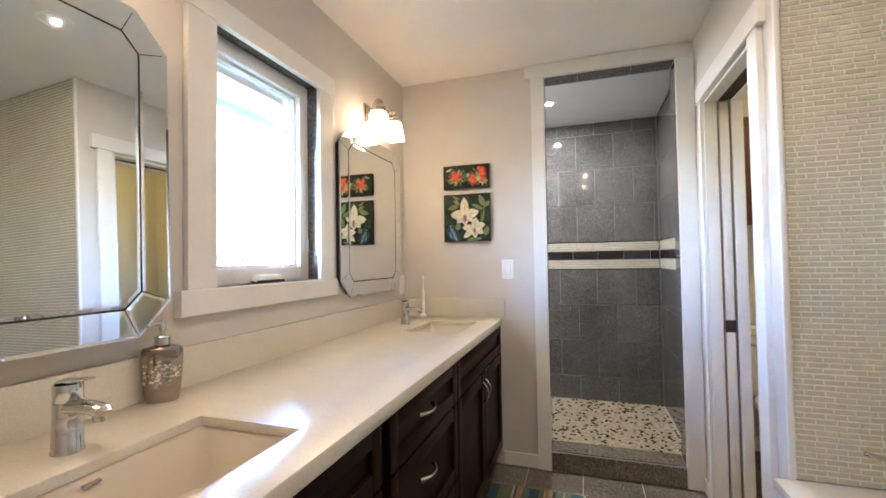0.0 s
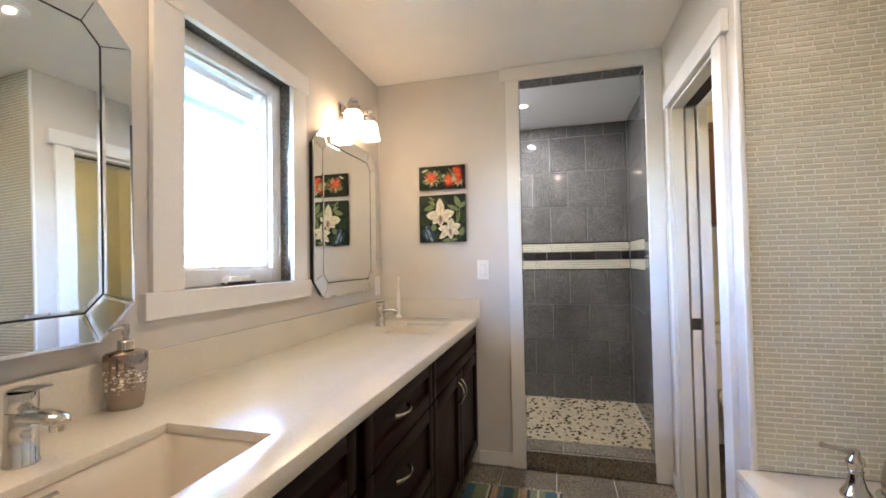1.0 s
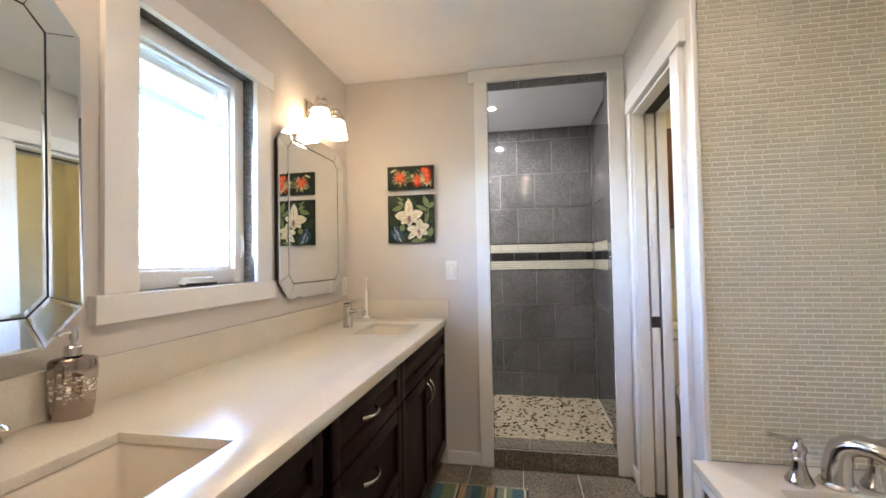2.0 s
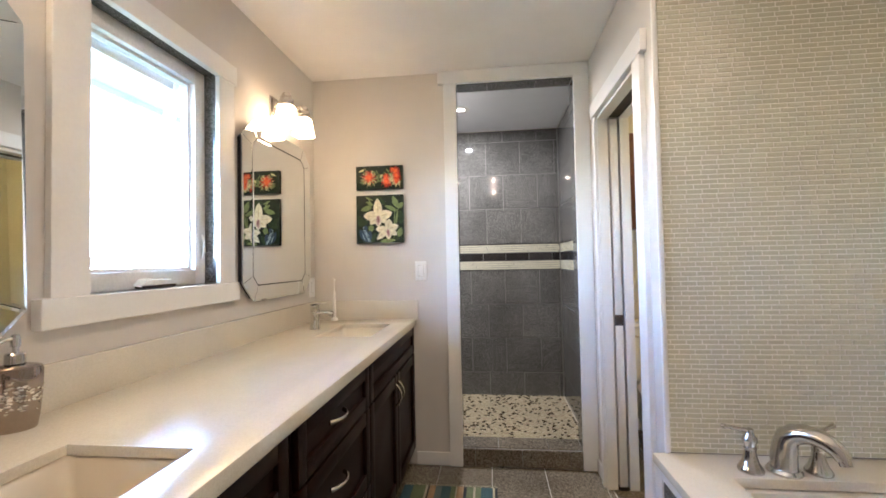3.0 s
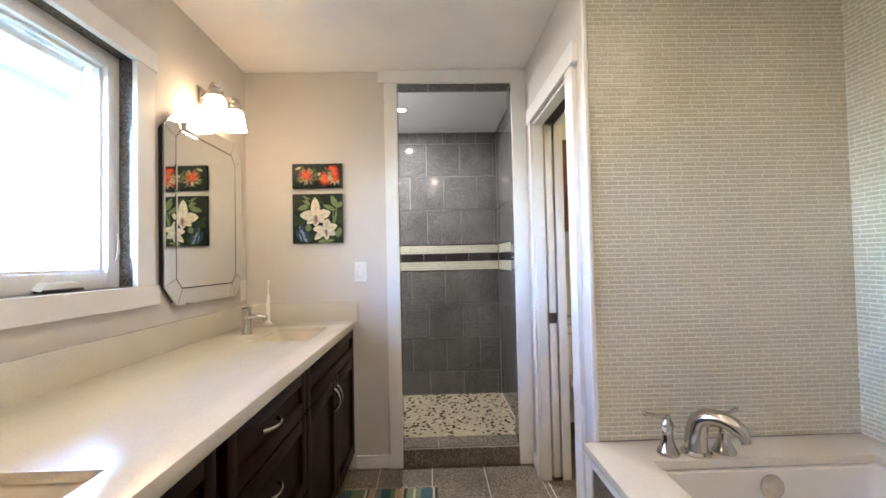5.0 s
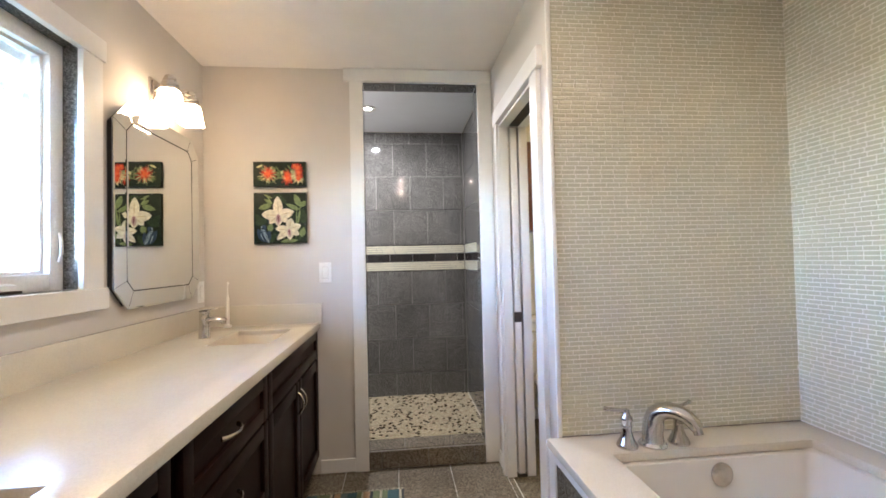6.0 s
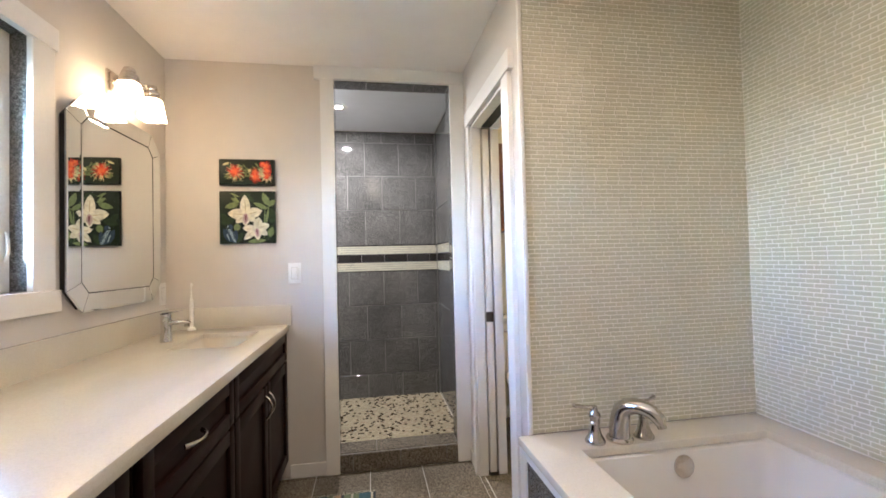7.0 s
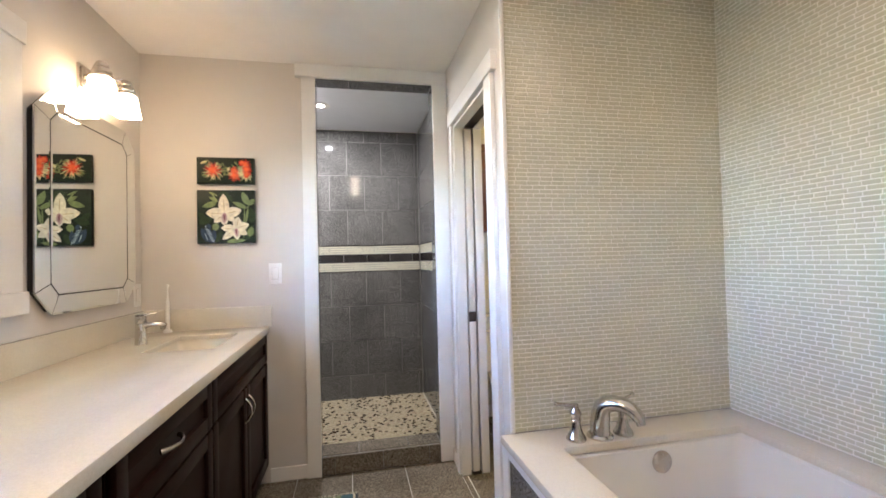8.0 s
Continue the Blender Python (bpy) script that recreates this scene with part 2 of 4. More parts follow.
def tile_mesh(w, h, d, bev, mat):
    """A slab piece in its own plane, facing +z, with eased edges; alike pieces share it."""
    key = (round(w, 3), round(h, 3), d, bev, mat.name)
    if key not in TILES:
        a, b = w / 2, h / 2
        v = [(-a, -b, 0), (a, -b, 0), (a, b, 0), (-a, b, 0)]
        v += [(-a, -b, d - bev), (a, -b, d - bev), (a, b, d - bev), (-a, b, d - bev)]
        v += [(-a + bev, -b + bev, d), (a - bev, -b + bev, d), (a - bev, b - bev, d), (-a + bev, b - bev, d)]
        f = [(8, 9, 10, 11)]
        for k in (0, 4):
            f += [(k + i, k + (i + 1) % 4, k + 4 + (i + 1) % 4, k + 4 + i) for i in range(4)]
        me = bpy.data.meshes.new("tile")
        me.from_pydata(v, [], f)
        me.materials.append(mat)
        TILES[key] = me
    return TILES[key]


FACING = {"-y": Matrix(((1, 0, 0, 0), (0, 0, -1, 0), (0, 1, 0, 0), (0, 0, 0, 1))),
          "-x": Matrix(((0, 0, -1, 0), (-1, 0, 0, 0), (0, 1, 0, 0), (0, 0, 0, 1))),
          "+x": Matrix(((0, 0, 1, 0), (1, 0, 0, 0), (0, 1, 0, 0), (0, 0, 0, 1))),
          "+z": Matrix.Identity(4),
          "-z": Matrix(((1, 0, 0, 0), (0, -1, 0, 0), (0, 0, -1, 0), (0, 0, 0, 1)))}


def piece(name, me, parent, at, facing):
    ob = new(name, me)
    ob.parent = parent
    ob.matrix_basis = Matrix.Translation(at) @ FACING[facing]
    return ob


# ---- walls, floor and ceilings ----
ground = structure("ground", boxes((-400, 400, -400, 400, -0.8, -0.6)), M_GROUND, "grassy ground outside the house", "ground")

floor = structure("floor", boxes((-0.15, 3.3, -0.62, 4.3, -0.12, -0.004)), M_GROUT, "floor slab with sandy grout between stone tiles", "floor")

wall_left = structure("wall_left", boxes(
    (-0.15, 0, -0.5, 1.44, 0, CEIL), (-0.15, 0, 2.015, 3.0, 0, CEIL),
    (-0.15, 0, 1.44, 2.015, 0, 1.172), (-0.15, 0, 1.44, 2.015, 2.055, CEIL)), M_WALL, "light warm grey painted wall with a window", "wall")
wall_far = structure("wall_far", boxes(
    (-0.15, 0.924, FAR, 3.12, 0, CEIL), (1.660, DOORX, FAR, 3.12, 0, CEIL),
    (0.924, 1.660, FAR, 3.12, 2.364, CEIL)), M_WALL, "light warm grey painted wall with the shower opening", "wall")
wall_door = structure("wall_door", boxes(
    (DOORX, 1.89, MOSY + 0.008, 2.165, 0, CEIL), (DOORX, 1.89, 2.165, 2.79, 2.03, CEIL),
    (DOORX, 1.782, 2.79, 3.5, 0, 2.03), (1.852, 1.89, 2.79, 3.5, 0, 2.03), (DOORX, 1.89, 2.79, 3.5, 2.03, CEIL),
    (DOORX, 1.89, 3.5, 4.3, 0, CEIL)), M_WALL, "light grey painted wall with a pocket door opening", "wall")
wall_mosaic = structure("wall_mosaic", boxes((1.89, 3.3, MOSY + 0.008, 2.09, 0, CEIL)), M_WALL, "wall at the tub's end faced with pale glass mosaic", "wall")
wall_tub = structure("wall_tub", boxes((TUBX + 0.008, 2.92, -0.5, MOSY + 0.008, 0, CEIL)), M_WALL, "wall along the tub faced with pale glass mosaic", "wall")
wall_back = structure("wall_back", boxes((-0.15, 2.92, -0.62, -0.5, 0, CEIL)), M_WALL, "plain light grey wall", "wall")
wall_toilet_far = structure("wall_toilet_far", boxes((1.89, 3.3, 3.62, 3.74, 0, CEIL)), M_WCWALL, "pale yellow-green painted wall behind the toilet", "wall")
wall_toilet_side = structure("wall_toilet_side", boxes((3.2, 3.3, 2.09, 3.62, 0, CEIL)), M_WCWALL, "pale yellow-green painted side wall", "wall")
lining = structure("wall_toilet_lining", boxes((1.89, 3.2, 2.09, 2.096, 0, CEIL), (1.89, 1.896, 2.80, 3.62, 0, CEIL)), M_WCWALL, "pale yellow-green painted wall inside the toilet room", "wall")
wall_shower_left = structure("wall_shower_left", boxes((-0.15, 0.1, 3.12, 4.3, 0, CEIL)), M_SGROUT, "shower wall with grey granite tiles", "wall")
wall_shower_back = structure("wall_shower_back", boxes((0.1, DOORX, 4.158, 4.3, 0, 2.40)), M_SGROUT, "shower wall with grey granite tiles and a glass band", "wall")
wall_shower_right = structure("wall_shower_right", boxes((1.7345, DOORX - 0.0005, 3.125, 4.158, 0.0, 2.40)), M_SGROUT, "shower wall with grey granite tiles and a glass band", "wall")
ceiling = structure("ceiling", boxes((-0.15, 3.3, -0.62, 4.3, CEIL, 2.56)), M_CEIL, "smooth off-white painted ceiling", "ceiling")
ceiling_shower = structure("ceiling_shower", boxes((0.1, DOORX - 0.001, 3.125, 4.158, 2.40, CEIL - 0.001)), M_SHCEIL, "smooth white ceiling over the shower", "ceiling")

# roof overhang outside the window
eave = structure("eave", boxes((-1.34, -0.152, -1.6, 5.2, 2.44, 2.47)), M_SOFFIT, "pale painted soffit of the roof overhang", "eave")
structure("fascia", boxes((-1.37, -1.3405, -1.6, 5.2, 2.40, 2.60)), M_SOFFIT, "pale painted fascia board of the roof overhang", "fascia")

# trim round the openings
trim_window = structure("trim_window", boxes(
    (0, 0.020, 1.332, 1.440, 1.177, 2.046), (0, 0.020, 2.012, 2.116, 1.177, 2.046), bevel=0.002), M_TRIM, "white painted side casings of the window", "trim")
trim_window_head = structure("trim_window_head", boxes((0, 0.026, 1.305, 2.128, 2.046, 2.128), bevel=0.002), M_TRIM, "white painted head casing with short ears", "trim")
trim_window_sill = structure("trim_window_sill", boxes((0, 0.032, 1.300, 2.128, 1.099, 1.177), bevel=0.003), M_TRIM, "white painted board under the window", "trim")
trim_shower = structure("trim_shower", boxes(
    (0.857, 0.936, 2.977, FAR, 0, 2.355), (1.648, 1.736, 2.977, FAR, 0, 2.355), bevel=0.002), M_TRIM, "white painted casings of the shower opening", "trim")
trim_shower_head = structure("trim_shower_head", boxes((0.823, 1.736, 2.972, FAR, 2.355, 2.434), bevel=0.002), M_TRIM, "white painted head casing of the shower opening", "trim")
trim_door = structure("trim_door", boxes(
    (1.717, DOORX, 2.070, 2.158, 0, 2.040), (1.717, DOORX, 2.797, 2.846, 0, 2.040), bevel=0.002), M_TRIM, "white painted casings of the pocket door", "trim")
trim_door_head = structure("trim_door_head", boxes((1.711, DOORX, 2.038, 2.858, 2.040, 2.124), bevel=0.002), M_TRIM, "white painted head casing of the pocket door", "trim")
jamb = structure("door_jamb", boxes(
    (1.730, 1.786, 2.778, 2.7895, 0, 2.030), (1.848, 1.897, 2.778, 2.7895, 0, 2.030),
    (1.730, 1.786, 2.1655, 2.7895, 2.018, 2.0295), (1.848, 1.897, 2.1655, 2.7895, 2.018, 2.0295),
    (1.730, 1.897, 2.1655, 2.177, 0, 2.018), bevel=0.0015), M_TRIM, "white painted split jamb with a dark slot", "door jamb")
jamb_slot = structure("door_track", boxes((1.7865, 1.8475, 2.178, 2.7775, 2.0235, 2.0295)), M_BLACK, "dark track in the head of the pocket door", "door track")
trim_corner = structure("trim_corner", boxes((1.729, 1.7465, MOSY - 0.006, MOSY + 0.0075, DECK, CEIL - 0.0005), bevel=0.004), M_TRIM, "white rounded edge strip at the mosaic's corner", "trim")
base_far = structure("baseboard", boxes((0.652, 0.8565, 2.986, FAR, 0, 0.078), bevel=0.003), M_TRIM, "white painted baseboard", "baseboard")
base_door = structure("baseboard_door", boxes((1.724, DOORX, 2.847, 2.976, 0, 0.078), bevel=0.003), M_TRIM, "white painted baseboard", "baseboard")
base_wc = structure("baseboard_toilet", boxes((1.897, 3.2, 3.606, 3.62, 0, 0.09), bevel=0.003), M_TRIM, "white painted baseboard", "baseboard")


# ---- window ----
def window():
    w = thing("window_1", (-0.06, 1.7275, 1.178), "white vinyl awning window, its sash cranked open outwards", "window")
    w["kind"] = "structure"
    hw, h = 0.285, 0.872
    bm = bmesh.new()
    f = 0.058
    box(bm, -0.04, 0.012, -hw, -hw + f, 0, h, 0.003); box(bm, -0.04, 0.012, hw - f, hw, 0, h, 0.003)
    box(bm, -0.04, 0.012, -hw + f, hw - f, 0, f, 0.003); box(bm, -0.04, 0.012, -hw + f, hw - f, h - f, h, 0.003)
    part("window_frame", bm, M_VINYL, w)
    # stops inside the frame, a step further out
    bm = bmesh.new()
    s = f + 0.012
    box(bm, -0.04, -0.012, -hw + f, -hw + s, f, h - f); box(bm, -0.04, -0.012, hw - s, hw - f, f, h - f)
    box(bm, -0.04, -0.012, -hw + s, hw - s, h - s, h - f); box(bm, -0.04, -0.012, -hw + s, hw - s, f, s)
    part("stop", bm, M_VINYL, w)
    sash = new("sash")
    sash.parent = w
    sash.matrix_basis = pose(-0.046, 0, h - f - 0.004, 0, 9, 0)
    L, b = h - 2 * f - 0.012, 0.036
    hs = hw - f - 0.004
    bm = bmesh.new()
    box(bm, -0.03, 0, -hs, -hs + b, -L, 0, 0.003); box(bm, -0.03, 0, hs - b, hs, -L, 0, 0.003)
    box(bm, -0.03, 0, -hs + b, hs - b, -b, 0, 0.003); box(bm, -0.03, 0, -hs + b, hs - b, -L, -L + b, 0.003)
    part("sash_frame", bm, M_VINYL, sash)
    pane = part("pane", boxes((-0.018, -0.012, -hs + b, hs - b, -L + b, -b)), M_GLASS, sash, "clear glass pane", smooth=False)
    pane.visible_shadow = False
    # crank operator on the bottom rail, its folded handle and the lock lever
    bm = bmesh.new()
    prism(bm, [(0.012, -0.075, 0.012), (0.012, 0.085, 0.012), (0.012, 0.066, 0.034), (0.012, -0.050, 0.034)], (0.030, 0, -0.006))
    part("operator_cover", bm, M_VINYL, w)
    bm = bmesh.new()
    box(bm, 0.014, 0.050, -0.070, 0.075, 0.002, 0.0115, 0.003)
    part("crank_handle", bm, M_BRONZE, w, "dark folded crank handle")
    bm = bmesh.new()
    tube(bm, [(-0.01, 0.03, 0.05), (-0.10, 0.055, 0.075), (-0.22, 0.085, 0.10)], 0.006)
    part("operator_arm", bm, M_NICKEL, w)
    for y in (-1, 1):
        bm = bmesh.new()
        tube(bm, [(0.016, y * (hw - 0.026), 0.10), (0.026, y * (hw - 0.026), 0.13), (0.024, y * (hw - 0.024), 0.175), (0.016, y * (hw - 0.022), 0.20)], [0.005, 0.0065, 0.006, 0.004], flat=0.7)
        part("lock_lever", bm, M_VINYL, w)
    return w


window()
# granite lining of the window's recess
structure("window_recess_lining", boxes(
    (-0.15, 0.0005, 2.0125, 2.0148, 1.18, 2.05), (-0.15, 0.0005, 1.4402, 1.4425, 1.18, 2.05),
    (-0.15, 0.0005, 1.4402, 2.0148, 2.0502, 2.0548), (-0.15, 0.0005, 1.4402, 2.0148, 1.1722, 1.1778)), M_GRANITE, "grey granite lining of the window recess", "window lining")


# ---- shower ----
curb = structure("shower_curb", boxes((0.932, 1.652, FAR - 0.0095, 3.152, 0.0, 0.108)), M_SGROUT, "tiled shower curb", "curb")
for a, b2 in ((0.9365, 1.010), (1.013, 1.292), (1.295, 1.575), (1.578, 1.6475)):
    piece("curb_tile", tile_mesh(b2 - a, 0.105, 0.006, 0.0015, M_FLOORTILE), curb, ((a + b2) / 2, FAR - 0.0095, 0.0545), "-y")
for a, b2 in ((0.9365, 1.150), (1.153, 1.452), (1.455, 1.6475)):
    piece("curb_tile", tile_mesh(b2 - a, 0.150, 0.006, 0.0015, M_FLOORTILE), curb, ((a + b2) / 2, 3.073, 0.1085), "+z")
reveal = structure("shower_opening_lining", boxes(
    (0.925, 0.929, 2.999, 3.121, 0.1, 2.358), (1.655, 1.659, 2.999, 3.121, 0.1, 2.358), (0.925, 1.659, 2.999, 3.121, 2.3585, 2.3632)), M_GROUT, "grout bed of the tiled opening", "opening lining")
zs = [0.115, 0.36, 0.66, 0.96, 1.26, 1.56, 1.86, 2.16, 2.352]
for z0, z1 in zip(zs, zs[1:]):
    for x, face in ((0.929, "+x"), (1.655, "-x")):
        piece("jamb_tile", tile_mesh(0.122, z1 - z0 - 0.003, 0.007, 0.001, M_GRANITE), reveal, (x, 3.06, (z0 + z1) / 2), face)
for a, b2 in ((0.938, 1.13), (1.132, 1.43), (1.432, 1.646)):
    piece("jamb_tile", tile_mesh(b2 - a, 0.122, 0.0065, 0.001, M_GRANITE), reveal, ((a + b2) / 2, 3.06, 2.3584), "-z")
structure("shower_caulk", boxes((1.7215, 1.7262, 3.13, 4.149, 2.393, 2.3995), (0.11, 1.7262, 4.1435, 4.1495, 2.3945, 2.3995)), M_PLASTIC, "white caulk line under the shower ceiling", "caulk")

ROWS = [(0.06, 0.266, 1), (0.266, 0.566, 0), (0.566, 0.862, 1), (0.862, 1.159, 0), (1.391, 1.70, 1), (1.70, 2.0, 0), (2.0, 2.296, 1), (2.296, 2.40, 0)]


def tiled_wall(parent, facing, plane, lo, hi, phase, flip):
    """Granite tiles in running bond, a dark tile row and pale mosaic strips, on one shower wall."""
    def put(name, a, b, z0, z1, mat, d, gap):
        if b - a < 0.012:
            return
        c = (a + b) / 2
        at = (c, plane, (z0 + z1) / 2) if facing == "-y" else (plane, c, (z0 + z1) / 2)
        piece(name, tile_mesh(b - a - gap, z1 - z0 - gap, d, 0.0007, mat), parent, at, facing)
    for z0, z1, odd in ROWS:
        x = phase + (0.15 if odd else 0.0)
        x -= 0.2985 * math.ceil((x - lo) / 0.2985)
        while x < hi:
            put("wall_tile", max(x, lo), min(x + 0.2985, hi), z0, z1, M_GRANITE, 0.0035, 0.0042)
            x += 0.2985
    x = phase + 0.11 - 0.2 * math.ceil((phase + 0.11 - lo) / 0.2)
    while x < hi:
        put("dark_tile", max(x, lo), min(x + 0.2, hi), 1.240, 1.311, M_DARKGLASS, 0.0045, 0.004)
        x += 0.2
    put("pencil_strip", lo, hi, 1.384, 1.391, M_DARKGLASS, 0.0065, 0.0)
    put("pencil_strip", lo, hi, 1.159, 1.164, M_DARKGLASS, 0.006, 0.0)
    for z0, z1 in ((1.164, 1.238), (1.313, 1.384)):
        h = (z1 - z0) / 4
        for k in range(4):
            x = lo - random.uniform(0, 0.1)
            while x < hi:
                w = random.uniform(0.09, 0.16)
                put("strip_tile", max(x, lo), min(x + w, hi), z0 + k * h, z0 + (k + 1) * h, M_GLASSTILE_OB, random.choice((0.003, 0.0042, 0.0055)), 0.004)
                x += w


tiled_wall(wall_shower_back, "-y", 4.158, 0.108, 1.7265, 0.951, False)
tiled_wall(wall_shower_right, "-x", 1.7345, 3.122, 4.150, 3.15, True)
tiled_wall(wall_shower_left, "+x", 0.1, 3.122, 4.150, 3.15, False)

shower_floor = structure("shower_floor", boxes((0.1, DOORX - 0.003, 3.153, 4.157, 0.0, 0.066)), M_PANGROUT, "white grout bed of the pebble floor", "shower floor")


def pebbles(mats):
    """Flat oval pebbles set close together in the shower floor."""
    rnd = random.Random(7)
    bms = [bmesh.new() for _ in mats]
    y = 3.166
    row = 0
    while y < 4.148:
        x = 0.12 + (0.013 if row % 2 else 0)
        while x < 1.722:
            k = rnd.random()
            i = 0 if k < 0.74 else (1 if k < 0.82 else 2)
            bm = bms[i]
            a = rnd.uniform(0.0115, 0.0165) * (0.88 if i == 2 else 1.0); b = a * (rnd.uniform(0.36, 0.55) if i == 2 else rnd.uniform(0.5, 0.8)); t = rnd.uniform(-0.4, 0.4)
            cx, cy = x + rnd.uniform(-0.003, 0.003), y + rnd.uniform(-0.003, 0.003)
            h = rnd.uniform(0.004, 0.0065) + (0.0012 if i == 2 else 0.0)
            ring0, ring1 = [], []
            for s in range(8):
                an = 2 * math.pi * s / 8
                u, v = a * math.cos(an) * rnd.uniform(0.9, 1.08), b * math.sin(an) * rnd.uniform(0.9, 1.08)
                px, py = u * math.cos(t) - v * math.sin(t), u * math.sin(t) + v * math.cos(t)
                ring0.append(bm.verts.new((cx + px, cy + py, 0.064)))
                ring1.append(bm.verts.new((cx + 0.72 * px, cy + 0.72 * py, 0.066 + h)))
            bm.faces.new(ring1)
            for s in range(8):
                bm.faces.new((ring0[s], ring0[(s + 1) % 8], ring1[(s + 1) % 8], ring1[s]))
            x += 0.0265
        y += 0.0195
        row += 1
    for bm, m, n, lab in zip(bms, mats, ("pale_pebbles", "tan_pebbles", "dark_pebbles"), ("white oval pebbles", "tan oval pebbles", "black oval pebbles")):
        ob = part(n, bm, m, shower_floor, lab)
        ob["kind"] = "stuff"


pebbles((M_PEBW, M_PEBT, M_PEBD))


# ---- pocket door ----
door = thing("door_1", (1.8175, 2.785, 0.012), "white painted pocket door slid into its wall", "door")
door["kind"] = "structure"
part("slab", boxes((-0.0205, 0.0205, 0, 0.61, 0, 0.868), (-0.0205, 0.0205, 0, 0.61, 0.928, 2.006), (-0.0205, 0.0205, 0.006, 0.61, 0.868, 0.928), bevel=0.0015), M_TRIM, door)
part("latch_plate", boxes((-0.0215, 0.0215, -0.0015, 0.0055, 0.869, 0.927), bevel=0.001), M_BRONZE, door, "dark bronze edge latch")
part("floor_guide", boxes((-0.024, 0.024, -0.012, -0.002, -0.012, 0.004), bevel=0.002), M_BRONZE, door, "small dark floor guide")

# ---- vanity ----
VX = 0.644      # front of the vanity cabinets
S1 = (0.262, 0.543, 0.752, 1.157)   # basin openings: x0, x1, y0, y1
S2 = (0.256, 0.533, 2.380, 2.792)


def slab(bm, xs, ys, holes, z0, z1, ease_z):
    """A slab with rectangular holes on a grid of lines; the edges at height ease_z are rounded."""
    grid = {(i, j, k): bm.verts.new((x, y, z)) for i, x in enumerate(xs) for j, y in enumerate(ys) for k, z in enumerate((z0, z1))}
    full = {(i, j) for i in range(len(xs) - 1) for j in range(len(ys) - 1)} - set(holes)
    made = []
    for i, j in sorted(full):
        for k in (0, 1):
            made.append(bm.faces.new([grid[a, b, k] for a, b in ((i, j), (i + 1, j), (i + 1, j + 1), (i, j + 1))]))
        for di, dj, e in ((-1, 0, ((i, j), (i, j + 1))), (1, 0, ((i + 1, j), (i + 1, j + 1))), (0, -1, ((i, j), (i + 1, j))), (0, 1, ((i, j + 1), (i + 1, j + 1)))):
            if (i + di, j + dj) not in full:
                (a, b), (c, d) = e
                made.append(bm.faces.new([grid[a, b, 0], grid[c, d, 0], grid[c, d, 1], grid[a, b, 1]]))
    bmesh.ops.recalc_face_normals(bm, faces=made)
    edges = {e for f in made for e in f.edges}
    sharp = [e for e in edges if len(e.link_faces) == 2 and e.calc_face_angle(0) > 1.0 and all(abs(v.co.z - ease_z) < 1e-5 for v in e.verts)]
    bmesh.ops.bevel(bm, geom=sharp, offset=0.003, segments=2, affect="EDGES", profile=0.5)
    return bm


def counter():
    """Worktop with two cut-outs, thicker at the front edge, wider below round the basins."""
    t = thing("countertop", (0, 0, 0), "cream speckled quartz vanity top with two basin cut-outs", "countertop")
    ys = [0.40, S1[2], S1[3], S2[2], S2[3], FAR - 0.0005]
    part("slab", slab(bmesh.new(), [0.0005, S1[0], S1[1], 0.656], ys, [(1, 1), (1, 3)], TOP - 0.022, TOP, TOP), M_QUARTZ, t)
    g = 0.018
    wide = [0.40, S1[2] - g, S1[3] + g, S2[2] - g, S2[3] + g, FAR - 0.0005]
    part("edge_build_up", slab(bmesh.new(), [0.0005, S1[0] - g, S1[1] + g, 0.656], wide, [(1, 1), (1, 3)], TOP - 0.04, TOP - 0.0221, TOP - 0.04), M_QUARTZ, t)
    return t


counter()
splash = thing("backsplash", (0, 0, TOP), "cream quartz backsplash along the vanity top", "backsplash")
part("long_panel", boxes((0.0005, 0.020, 0.40, FAR - 0.0005, -0.003, 0.117), bevel=0.002), M_QUARTZ, splash)
part("end_panel", boxes((0.0198, 0.672, FAR - 0.020, FAR - 0.0005, -0.003, 0.117), bevel=0.002), M_QUARTZ, splash)


